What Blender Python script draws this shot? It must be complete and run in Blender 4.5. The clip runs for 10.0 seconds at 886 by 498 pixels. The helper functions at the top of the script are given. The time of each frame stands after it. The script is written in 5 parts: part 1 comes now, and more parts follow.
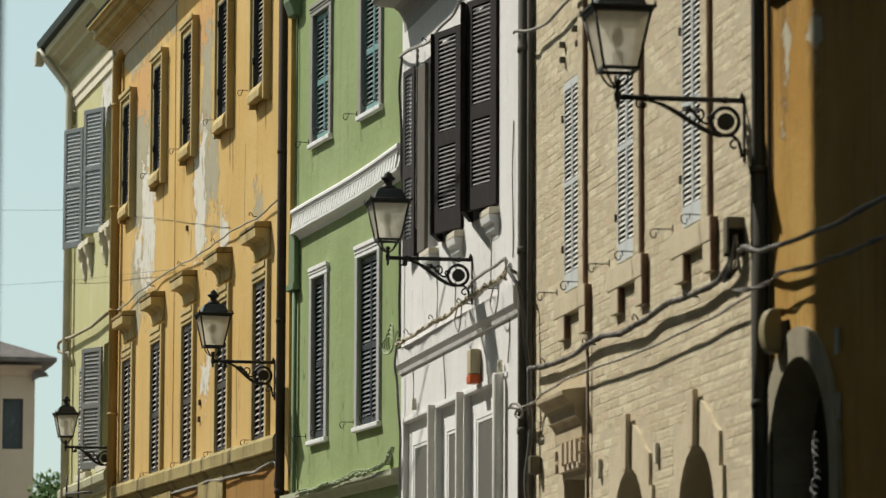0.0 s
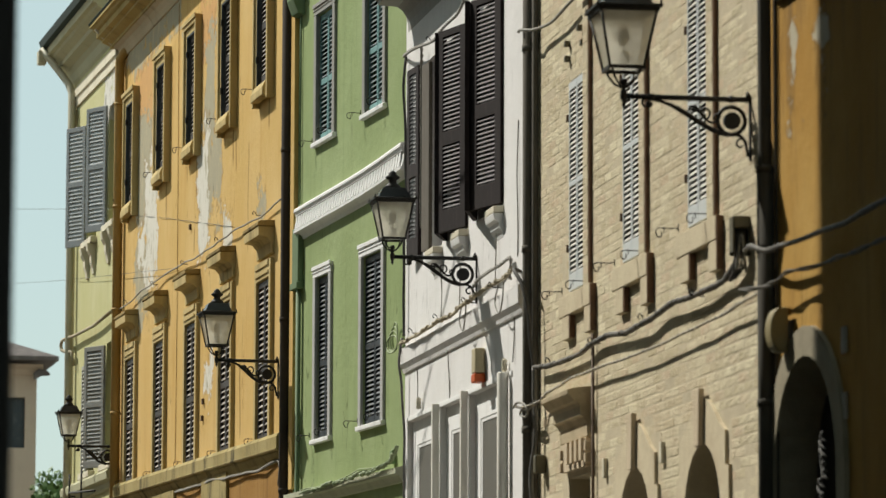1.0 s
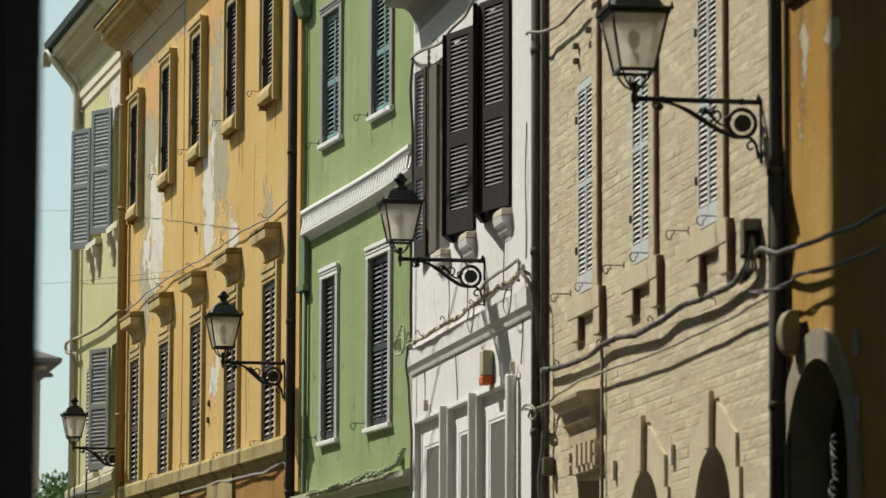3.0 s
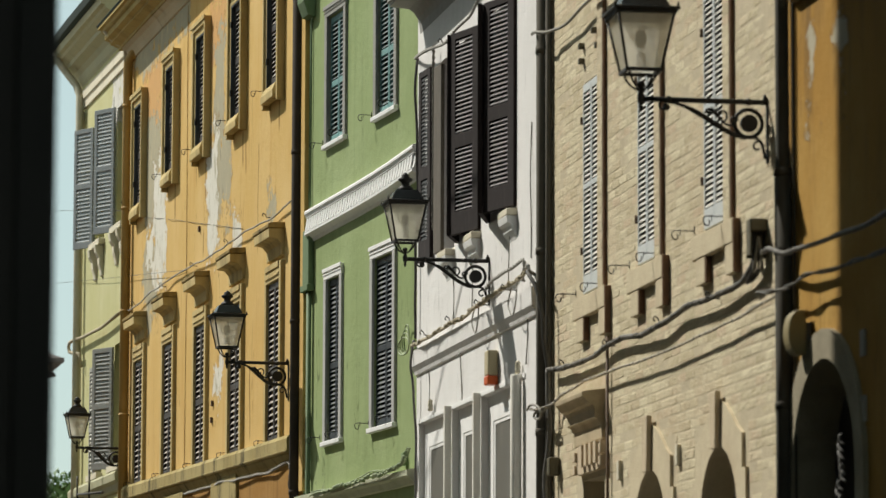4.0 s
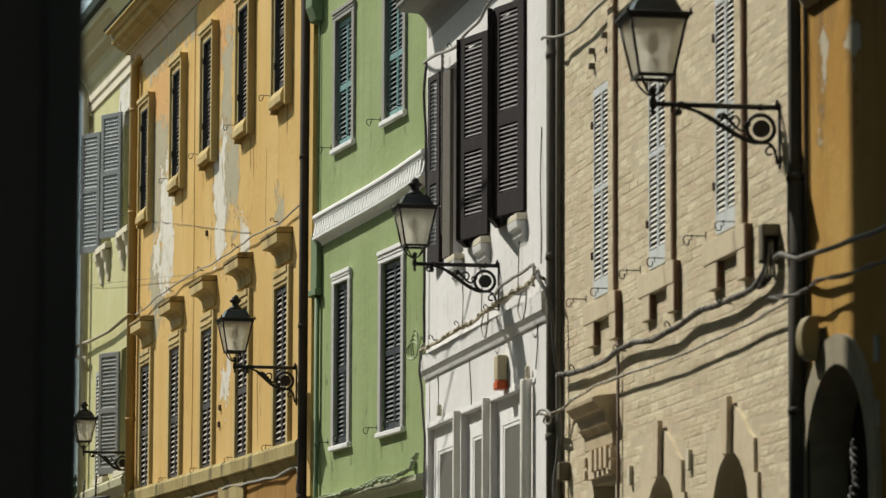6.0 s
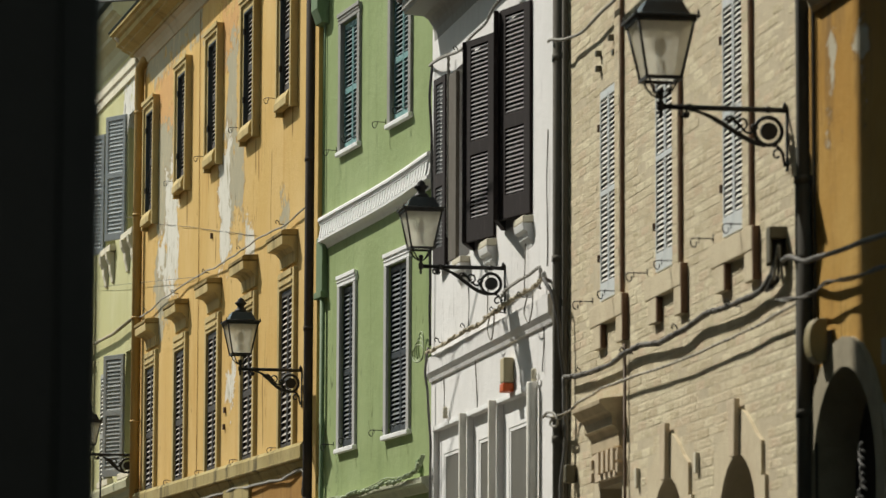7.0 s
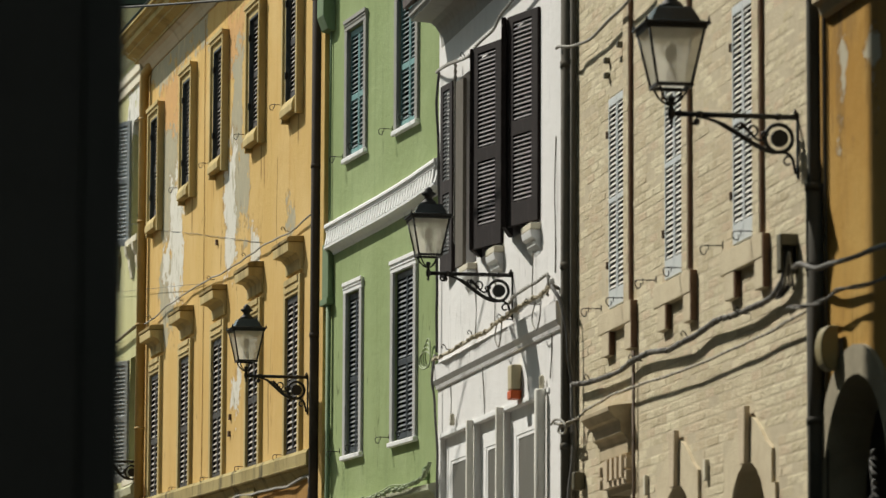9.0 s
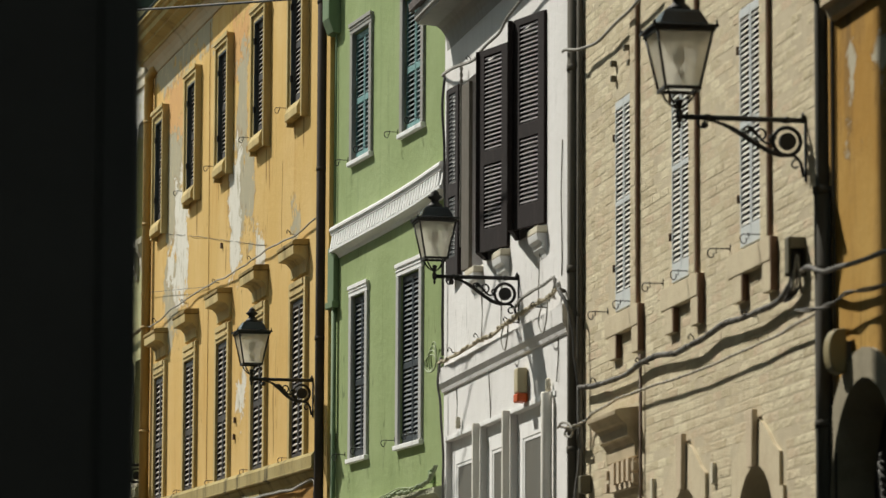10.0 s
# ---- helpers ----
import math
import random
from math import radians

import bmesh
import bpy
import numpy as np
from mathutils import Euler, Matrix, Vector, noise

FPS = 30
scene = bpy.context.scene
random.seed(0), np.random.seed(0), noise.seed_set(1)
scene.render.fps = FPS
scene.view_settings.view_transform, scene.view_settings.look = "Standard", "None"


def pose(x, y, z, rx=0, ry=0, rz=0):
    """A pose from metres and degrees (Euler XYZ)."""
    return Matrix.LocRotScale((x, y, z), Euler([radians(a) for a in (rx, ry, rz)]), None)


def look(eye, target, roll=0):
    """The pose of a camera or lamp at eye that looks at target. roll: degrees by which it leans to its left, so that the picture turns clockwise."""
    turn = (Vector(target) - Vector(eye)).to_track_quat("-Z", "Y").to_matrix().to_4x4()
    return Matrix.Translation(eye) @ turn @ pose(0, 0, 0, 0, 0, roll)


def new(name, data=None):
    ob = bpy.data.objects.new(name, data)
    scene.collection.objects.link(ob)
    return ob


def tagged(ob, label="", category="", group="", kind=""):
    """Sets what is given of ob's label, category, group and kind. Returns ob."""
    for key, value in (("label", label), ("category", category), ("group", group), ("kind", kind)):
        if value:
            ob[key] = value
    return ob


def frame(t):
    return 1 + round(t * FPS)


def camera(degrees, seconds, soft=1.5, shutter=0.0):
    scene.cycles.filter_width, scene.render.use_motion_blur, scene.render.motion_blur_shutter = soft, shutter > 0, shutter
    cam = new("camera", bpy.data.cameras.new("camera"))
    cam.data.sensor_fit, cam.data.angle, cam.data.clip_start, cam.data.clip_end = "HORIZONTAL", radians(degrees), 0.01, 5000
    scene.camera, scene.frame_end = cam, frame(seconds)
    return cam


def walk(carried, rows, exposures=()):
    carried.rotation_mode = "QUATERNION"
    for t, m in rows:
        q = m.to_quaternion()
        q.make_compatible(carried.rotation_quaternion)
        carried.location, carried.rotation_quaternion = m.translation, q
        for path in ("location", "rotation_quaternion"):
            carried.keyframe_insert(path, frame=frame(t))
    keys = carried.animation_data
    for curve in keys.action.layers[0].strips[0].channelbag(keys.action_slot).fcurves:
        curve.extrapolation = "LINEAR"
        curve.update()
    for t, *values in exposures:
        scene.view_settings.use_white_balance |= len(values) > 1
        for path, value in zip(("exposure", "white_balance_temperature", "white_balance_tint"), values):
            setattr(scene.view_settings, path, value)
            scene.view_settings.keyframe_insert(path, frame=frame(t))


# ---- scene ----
cam = camera(12.5, 10.0, soft=1.5)
cam.data.dof.use_dof = True
cam.data.dof.focus_distance = 47.0
cam.data.dof.aperture_fstop = 3.8
walk(cam, [
    (0, pose(0.0000, 0.0000, 1.6000, 97.0807, -0.1944, -0.0241)),
    (0.5, pose(-0.0225, 0.0021, 1.6027, 97.0665, -0.1854, -0.0227)),
    (1, pose(-0.0433, 0.0060, 1.6073, 97.0569, -0.1783, -0.0240)),
    (1.5, pose(-0.0611, 0.0071, 1.6092, 97.0579, -0.1725, -0.0239)),
    (2, pose(-0.0837, 0.0064, 1.6142, 97.0655, -0.1697, -0.0221)),
    (2.5, pose(-0.0990, 0.0067, 1.6161, 97.0733, -0.1707, -0.0228)),
    (4, pose(-0.1605, 0.0055, 1.6166, 97.0736, -0.1897, -0.0210)),
    (4.5, pose(-0.1793, 0.0099, 1.6207, 97.0783, -0.1969, -0.0239)),
    (5, pose(-0.1964, 0.0129, 1.6248, 97.0911, -0.2038, -0.0219)),
    (5.5, pose(-0.2126, 0.0107, 1.6274, 97.1075, -0.2108, -0.0118)),
    (7, pose(-0.2726, 0.0006, 1.6256, 97.1612, -0.2308, 0.0282)),
    (7.5, pose(-0.2891, 0.0033, 1.6261, 97.1792, -0.2373, 0.0302)),
    (8, pose(-0.3104, 0.0097, 1.6270, 97.1999, -0.2428, 0.0292)),
    (8.5, pose(-0.3296, 0.0200, 1.6304, 97.2242, -0.2465, 0.0271)),
    (9, pose(-0.3444, 0.0319, 1.6343, 97.2519, -0.2480, 0.0244)),
    (9.5, pose(-0.3619, 0.0353, 1.6380, 97.2767, -0.2489, 0.0293)),
    (10, pose(-0.3893, 0.0315, 1.6347, 97.2952, -0.2503, 0.0454)),
], exposures=[(0, 0.47, 6350.0, 8.5), (10, 0.47, 6350.0, 8.5)])

# ---- light: clear midday, sun high over the far left of the street ----
SUN = Vector((1.17, -0.90, -1.63)).normalized()      # the way the light travels
world = bpy.data.worlds.new("sky")
scene.world = world
world.use_nodes = True
wn = world.node_tree
sky = wn.nodes.new("ShaderNodeTexSky")
sky.sky_type = "NISHITA"
sky.sun_disc = False
sky.sun_elevation = math.asin(-SUN.z)
sky.sun_rotation = math.atan2(-SUN.x, -SUN.y)
sky.air_density, sky.dust_density, sky.ozone_density = 1.0, 1.0, 0.8
wn.nodes["Background"].inputs["Strength"].default_value = 0.078
haze = wn.nodes.new("ShaderNodeMix")      # thin summer haze evens out the sky
haze.data_type, haze.blend_type = "RGBA", "MIX"
haze.inputs["Factor"].default_value = 0.7
haze.inputs["B"].default_value = (5.6, 6.9, 6.25, 1.0)
wn.links.new(sky.outputs[0], haze.inputs["A"])
wn.links.new(haze.outputs["Result"], wn.nodes["Background"].inputs["Color"])
sun = new("sun", bpy.data.lights.new("sun", "SUN"))
sun.data.energy, sun.data.angle, sun.data.color = 4.0, radians(0.53), (1.0, 0.94, 0.83)
sun.matrix_world = look((0, 0, 60), Vector((0, 0, 60)) + SUN)


# ---- materials ----
class Mat:
    """Small builder for node materials."""

    def __init__(self, name, rough=0.8, metal=0.0, spec=0.3):
        self.m = bpy.data.materials.new(name)
        self.m.use_nodes = True
        self.t = self.m.node_tree
        self.b = self.t.nodes["Principled BSDF"]
        self.b.inputs["Roughness"].default_value = rough
        self.b.inputs["Metallic"].default_value = metal
        self.b.inputs["Specular IOR Level"].default_value = spec
        self.co = self.t.nodes.new("ShaderNodeTexCoord").outputs["Object"]

    def put(self, socket, value):
        if isinstance(value, (int, float)):
            socket.default_value = value
        elif isinstance(value, tuple):
            socket.default_value = (*value, 1.0) if len(socket.default_value) == 4 else value
        else:
            self.t.links.new(value, socket)

    def scaled(self, s, vec=None):
        n = self.t.nodes.new("ShaderNodeMapping")
        n.inputs["Scale"].default_value = s
        self.t.links.new(vec or self.co, n.inputs["Vector"])
        return n.outputs[0]

    def noise(self, scale, detail=4.0, rough=0.55, stretch=(1, 1, 1), distort=0.0):
        n = self.t.nodes.new("ShaderNodeTexNoise")
        n.inputs["Scale"].default_value = scale
        n.inputs["Detail"].default_value = detail
        n.inputs["Roughness"].default_value = rough
        n.inputs["Distortion"].default_value = distort
        self.t.links.new(self.scaled(stretch), n.inputs["Vector"])
        return n.outputs["Fac"]

    def ramp(self, value, a, b, lo=0.0, hi=1.0):
        n = self.t.nodes.new("ShaderNodeMapRange")
        n.interpolation_type = "SMOOTHSTEP"
        for key, v in (("Value", value), ("From Min", a), ("From Max", b), ("To Min", lo), ("To Max", hi)):
            self.put(n.inputs[key], v)
        return n.outputs[0]

    def math(self, op, a, b=0.0):
        n = self.t.nodes.new("ShaderNodeMath")
        n.operation = op
        self.put(n.inputs[0], a)
        self.put(n.inputs[1], b)
        return n.outputs[0]

    def mix(self, fac, a, b, blend="MIX"):
        n = self.t.nodes.new("ShaderNodeMix")
        n.data_type, n.blend_type = "RGBA", blend
        self.put(n.inputs["Factor"], fac)
        self.put(n.inputs["A"], a)
        self.put(n.inputs["B"], b)
        return n.outputs["Result"]

    def random(self):
        return self.t.nodes.new("ShaderNodeObjectInfo").outputs["Random"]

    def island(self):
        return self.t.nodes.new("ShaderNodeNewGeometry").outputs["Random Per Island"]

    def xyz(self):
        n = self.t.nodes.new("ShaderNodeSeparateXYZ")
        self.t.links.new(self.co, n.inputs[0])
        return n.outputs

    def bump(self, height, strength=0.3, distance=0.01):
        n = self.t.nodes.new("ShaderNodeBump")
        n.inputs["Strength"].default_value = strength
        n.inputs["Distance"].default_value = distance
        self.put(n.inputs["Height"], height)
        self.t.links.new(n.outputs[0], self.b.inputs["Normal"])

    def color(self, c):
        self.put(self.b.inputs["Base Color"], c)
        return self.m


def plaster(name, col, worn, streak, amount=0.5, patches=(), under=(0.36, 0.34, 0.29), lime=(0.62, 0.60, 0.55), crack=0.0, drips=()):
    """Old limewashed render: blotches, rain streaks, fine grain; patches are places where the coat has fallen, one also
    paints eave shade.
    """
    k = Mat(name, 0.92, spec=0.15)
    c = k.mix(k.ramp(k.noise(0.7, 6, 0.6), 0.35, 0.72), col, worn)
    c = k.mix(k.math("MULTIPLY", k.ramp(k.noise(3.0, 5, 0.6, (1, 1, 0.12)), 0.5, 0.75), amount), c, streak)
    c = k.mix(k.ramp(k.noise(9, 4, 0.7), 0.55, 0.8, 0.0, 0.35), c, worn)
    c = k.mix(k.ramp(k.noise(2.4, 6, 0.7, (1, 1, 0.6), 0.6), 0.52, 0.74, 0.0, 0.45 * amount), c, streak)
    c = k.mix(k.ramp(k.noise(28, 4, 0.75), 0.56, 0.72, 0.0, 0.30), c, tuple(v * 0.72 for v in streak))
    line = k.math("ABSOLUTE", k.math("SUBTRACT", k.noise(1.6, 3, 0.6, (1, 1, 0.10)), 0.5))
    c = k.mix(k.math("MULTIPLY", k.ramp(line, 0.0045, 0.001), k.math("MULTIPLY", k.ramp(k.noise(0.9, 3, 0.5, (1, 1, 0.5)), 0.5, 0.6), 0.75 * crack)), c, tuple(v * 0.4 for v in streak))
    x, y, z = k.xyz()
    edge = k.math("SUBTRACT", k.noise(2.0, 7, 0.68, (0.6, 1, 0.9)), 0.5)
    fine = k.math("SUBTRACT", k.noise(5.0, 6, 0.7, (0.6, 1, 1), 0.4), 0.5)
    wander = k.math("MULTIPLY", k.math("SUBTRACT", k.noise(1.3, 4, 0.6), 0.5), 0.16)
    for x0, z0, z1, wide in drips:
        near = k.math("ABSOLUTE", k.math("SUBTRACT", k.math("ADD", x, wander), x0))
        span = k.math("MULTIPLY", k.ramp(z, z0 - 0.06, z0 + 0.10), k.ramp(z, z1 + 0.06, z1 - 0.03))
        c = k.mix(k.math("MULTIPLY", k.math("MULTIPLY", k.ramp(near, wide, wide * 0.3), span), 0.75), c, tuple(v * 0.42 for v in streak))
    for x0, x1, z0, z1, kind in patches:
        dx = k.math("SUBTRACT", k.math("ABSOLUTE", k.math("SUBTRACT", x, (x0 + x1) / 2)), (x1 - x0) / 2)
        dz = k.math("MULTIPLY", k.math("SUBTRACT", k.math("ABSOLUTE", k.math("SUBTRACT", z, (z0 + z1) / 2)), (z1 - z0) / 2), 0.55)
        d = k.math("ADD", k.math("MAXIMUM", dx, dz), k.math("ADD", k.math("MULTIPLY", edge, 1.15), k.math("MULTIPLY", fine, 0.6)))
        fac = k.ramp(d, 0.03, -0.04)
        tone = k.mix(k.ramp(k.noise(7, 7, 0.75, (1, 1, 0.4), 0.8), 0.5, 0.68), {"g": under, "w": lime, "o": (0.56, 0.325, 0.13)}[kind],
                     {"g": (under[0] * 1.3, under[1] * 1.2, under[2] * 1.1), "w": under, "o": (0.62, 0.36, 0.13)}[kind])
        tone = k.mix(k.ramp(k.noise(4.5, 3, 0.5, (1, 1, 0.35)), 0.66, 0.72, 0.0, 0.85), tone, tuple(v * 0.4 for v in under))
        rim = k.math("MULTIPLY", k.ramp(d, 0.10, 0.02), k.ramp(k.noise(6, 4, 0.6), 0.45, 0.6))
        c = k.mix(k.math("MULTIPLY", rim, 0.6), c, tuple(v * 0.55 for v in streak))
        c = k.mix(fac, c, tone)
    k.bump(k.math("ADD", k.math("MULTIPLY", k.noise(7, 5, 0.6), 1.0), k.math("MULTIPLY", k.noise(60, 3, 0.6), 0.25)), 0.45, 0.02)
    return k.color(c)


def painted(name, col, worn, rough=0.6, scale=14.0, metal=0.0, spread=0.25):
    """Painted wood or metal with dust, chips and piece-to-piece differences."""
    k = Mat(name, rough, metal)
    c = k.mix(k.ramp(k.noise(scale, 5, 0.65, (1, 1, 0.35)), 0.45, 0.75), col, worn)
    c = k.mix(k.math("MULTIPLY", k.random(), spread), c, worn)
    k.bump(k.noise(scale * 4, 3, 0.6, (1, 1, 0.2)), 0.25, 0.004)
    return k.color(c)


def stone(name, col, worn, rough=0.85):
    k = Mat(name, rough, spec=0.2)
    c = k.mix(k.ramp(k.noise(3.5, 6, 0.62), 0.4, 0.7), col, worn)
    c = k.mix(k.ramp(k.noise(30, 4, 0.7), 0.5, 0.8, 0, 0.4), c, tuple(v * 0.7 for v in worn))
    k.bump(k.noise(40, 5, 0.65), 0.4, 0.01)
    return k.color(c)


def brickwork(name, island):
    """Worn sand-coloured brick, rosier in drifts, with lime smeared over its face."""
    k = Mat(name, 0.93, spec=0.12)
    r = k.island() if island else k.random()
    c = k.mix(r, (0.485, 0.415, 0.272), (0.685, 0.613, 0.432))
    c = k.mix(k.ramp(k.math("FRACT", k.math("MULTIPLY", r, 7.31)), 0.70, 1.0, 0.0, 0.8), c, (0.56, 0.435, 0.305))
    c = k.mix(k.ramp(k.math("FRACT", k.math("MULTIPLY", r, 13.7)), 0.8, 1.0, 0.0, 0.45), c, (0.47, 0.39, 0.26))
    if island:
        c = k.mix(k.ramp(k.noise(0.9, 4, 0.6), 0.45, 0.7, 0.0, 0.55), c, (0.54, 0.42, 0.285))
    c = k.mix(k.ramp(k.noise(25, 5, 0.65), 0.45, 0.8, 0, 0.55), c, (0.43, 0.34, 0.225))
    c = k.mix(k.ramp(k.noise(6, 6, 0.75), 0.46, 0.68, 0, 0.85), c, (0.635, 0.563, 0.405))
    c = k.mix(k.ramp(k.noise(12, 5, 0.7, (0.6, 1, 1.6), 0.5), 0.56, 0.70, 0, 0.4), c, (0.43, 0.355, 0.225))
    k.bump(k.math("ADD", k.noise(35, 6, 0.7), k.math("MULTIPLY", k.noise(11, 4, 0.6), 1.2)), 0.8, 0.012)
    return k.color(c)


M_YELLOW = plaster("yellow_render", (0.575, 0.38, 0.127), (0.63, 0.44, 0.178), (0.475, 0.265, 0.068), 0.7, [
    (1.3, 2.65, 8.9, 10.8, "g"), (1.25, 2.7, 10.5, 11.2, "o"), (1.3, 2.5, 7.65, 8.8, "g"), (2.2, 3.25, 8.1, 9.7, "w"), (1.6, 2.2, 8.3, 8.8, "w"),
    (6.55, 7.6, 10.3, 11.2, "o"), (6.9, 7.65, 9.35, 10.7, "g"), (7.0, 8.15, 8.4, 9.5, "g"), (6.45, 7.2, 7.9, 9.4, "w"), (8.35, 8.82, 7.85, 8.25, "w"),
    # last patch: bare grey with the eave's shade painted along the top
    (10.65, 11.1, 7.95, 8.2, "g"), (7.0, 7.6, 6.0, 6.55, "w"), (0.3, 5.0, 11.3, 11.8, "g")],
    (0.37, 0.335, 0.235), (0.65, 0.62, 0.545), 1.0,
    [(9.15, 8.68, 9.07, 0.05), (9.57, 5.35, 6.27, 0.05), (6.2, 8.0, 8.32, 0.05), (11.3, 8.9, 9.25, 0.06), (8.95, 8.8, 9.2, 0.06), (6.35, 8.7, 9.25, 0.06),
     (3.95, 8.75, 9.25, 0.06), (10.0, 7.6, 8.9, 0.03), (3.5, 5.4, 7.1, 0.03), (5.6, 9.0, 11.2, 0.03)])
M_BAND = plaster("mossy_ochre_band", (0.33, 0.26, 0.105), (0.40, 0.325, 0.15), (0.085, 0.07, 0.035), 1.35, crack=1.2)
M_DIRT = plaster("blackened_ochre_slab", (0.26, 0.185, 0.07), (0.36, 0.26, 0.105), (0.08, 0.06, 0.03), 1.0)
M_YELLOW_LOW = plaster("ochre_ground_floor_render", (0.30, 0.155, 0.035), (0.36, 0.20, 0.055), (0.16, 0.08, 0.02), 1.0)
M_TRIM_Y = plaster("ochre_trim", (0.48, 0.365, 0.16), (0.56, 0.445, 0.22), (0.25, 0.195, 0.09), 0.95)
M_SOFFIT_Y = plaster("ochre_soffit", (0.35, 0.265, 0.095), (0.41, 0.32, 0.135), (0.22, 0.165, 0.065), 0.9)
M_COVE = plaster("grey_beige_cove", (0.44, 0.37, 0.25), (0.50, 0.43, 0.31), (0.31, 0.26, 0.18), 0.8)
M_RUST = painted("rusty_brown_pipe", (0.11, 0.07, 0.042), (0.16, 0.105, 0.065), 0.7, 12)
M_GREEN = plaster("green_render", (0.275, 0.345, 0.15), (0.33, 0.40, 0.195), (0.22, 0.285, 0.12), 0.75, [(-0.2, 0.9, 2.0, 4.6, "g")], (0.24, 0.29, 0.15), crack=0.8)
M_WHITE = plaster("white_render", (0.755, 0.738, 0.722), (0.70, 0.684, 0.667), (0.60, 0.583, 0.56), 0.5, crack=0.5)
M_PALE = plaster("pale_yellow_render", (0.47, 0.45, 0.225), (0.54, 0.52, 0.30), (0.38, 0.36, 0.18), 0.5, [(-1.9, -0.7, 10.9, 11.6, "w")])
M_CREAM = plaster("cream_trim", (0.66, 0.61, 0.48), (0.60, 0.55, 0.43), (0.48, 0.43, 0.32), 0.5)
M_ORANGE = plaster("orange_render", (0.37, 0.20, 0.036), (0.45, 0.28, 0.075), (0.22, 0.125, 0.035), 1.3, [(9.12, 9.20, 6.02, 6.36, "w"), (9.82, 9.90, 5.85, 6.2, "w")], (0.40, 0.33, 0.19), (0.43, 0.39, 0.29), crack=0.6)
# next two: near-black colour carries deep shade and limits bounced light
M_SHADE = plaster("low_bounce_shade_render", (0.045, 0.044, 0.043), (0.06, 0.058, 0.056), (0.032, 0.032, 0.031), 0.5)
M_FRONT = plaster("shade_dark_front", (0.058, 0.049, 0.043), (0.072, 0.061, 0.053), (0.047, 0.040, 0.035), 0.5)
M_FAR = plaster("rose_render", (0.47, 0.37, 0.29), (0.53, 0.42, 0.33), (0.38, 0.30, 0.24), 0.4)
M_MORTAR = stone("lime_mortar", (0.54, 0.465, 0.325), (0.465, 0.395, 0.275))
# dark red-brown that paints shade on the near sides of strips and sills
M_SIDE_SHADE = stone("shaded_side_brown", (0.20, 0.115, 0.07), (0.14, 0.085, 0.055))
M_PIPE_OLIVE = painted("dull_olive_pipe", (0.06, 0.055, 0.044), (0.085, 0.078, 0.062), 0.95, 8)
M_BRICK = brickwork("sand_brick", False)
M_BRICK_ALL = brickwork("sand_brick_joined", True)
M_SANDSTONE = stone("sandstone", (0.56, 0.46, 0.325), (0.50, 0.405, 0.28))
M_SILL = stone("smeared_brick", (0.58, 0.50, 0.345), (0.51, 0.425, 0.29))
M_GREYSTONE = stone("grey_stone", (0.40, 0.37, 0.31), (0.31, 0.285, 0.24))
M_WHITE_TRIM = painted("white_painted_trim", (0.82, 0.815, 0.80), (0.73, 0.725, 0.71), 0.7, 6)
M_GREY_TRIM = painted("grey_painted_trim", (0.44, 0.435, 0.42), (0.36, 0.355, 0.34), 0.75, 6)
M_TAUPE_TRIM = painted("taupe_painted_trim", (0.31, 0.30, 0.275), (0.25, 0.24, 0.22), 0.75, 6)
M_PALE_SOFFIT = painted("pale_green_soffit", (0.42, 0.405, 0.26), (0.35, 0.335, 0.215), 0.85, 3)
# slats carry light in their colour: brown, slate, chocolate sunlit, teal shaded
M_SH_BROWN = painted("weathered_brown_paint", (0.040, 0.033, 0.031), (0.085, 0.073, 0.064), 0.55)
M_SL_BROWN = painted("sunlit_brown_slats", (0.27, 0.24, 0.205), (0.40, 0.36, 0.31), 0.5, 18, 0, 0.5)
M_SH_DARK = painted("dark_slate_paint", (0.040, 0.050, 0.060), (0.075, 0.085, 0.09), 0.5)
M_SL_DARK = painted("dark_slate_slats", (0.10, 0.115, 0.125), (0.19, 0.20, 0.20), 0.5, 18, 0, 0.5)
M_SH_TEAL = painted("teal_paint", (0.15, 0.30, 0.30), (0.24, 0.38, 0.37), 0.6)
M_SL_TEAL = painted("shaded_teal_slats", (0.07, 0.10, 0.105), (0.13, 0.175, 0.175), 0.6, 18, 0, 0.5)
M_SH_WINE = painted("dark_chocolate_paint", (0.018, 0.0125, 0.012), (0.034, 0.024, 0.023), 0.92)
M_SL_WINE = painted("dark_chocolate_slats", (0.12, 0.108, 0.112), (0.18, 0.165, 0.165), 0.42, 18, 0, 0.4)
M_SH_GREY = painted("blue_grey_paint", (0.255, 0.275, 0.29), (0.33, 0.35, 0.355), 0.6)
M_SL_GREY = painted("blue_grey_slats", (0.28, 0.305, 0.32), (0.36, 0.38, 0.385), 0.6, 18, 0, 0.4)
M_SH_PALE = painted("grey_white_paint", (0.52, 0.55, 0.55), (0.60, 0.61, 0.59), 0.6)
M_SL_PALE = painted("grey_white_slats", (0.56, 0.54, 0.485), (0.66, 0.64, 0.58), 0.55, 18, 0, 0.5)
M_SH_LIGHT = painted("light_grey_paint", (0.30, 0.30, 0.285), (0.36, 0.36, 0.34), 0.6)
M_SL_LIGHT = painted("light_grey_slats", (0.25, 0.255, 0.245), (0.32, 0.32, 0.305), 0.6, 18, 0, 0.4)
M_TAUPE = painted("taupe_paint", (0.115, 0.10, 0.08), (0.16, 0.14, 0.115), 0.9)
M_HOOD = stone("weathered_sandstone", (0.50, 0.41, 0.27), (0.40, 0.325, 0.21))
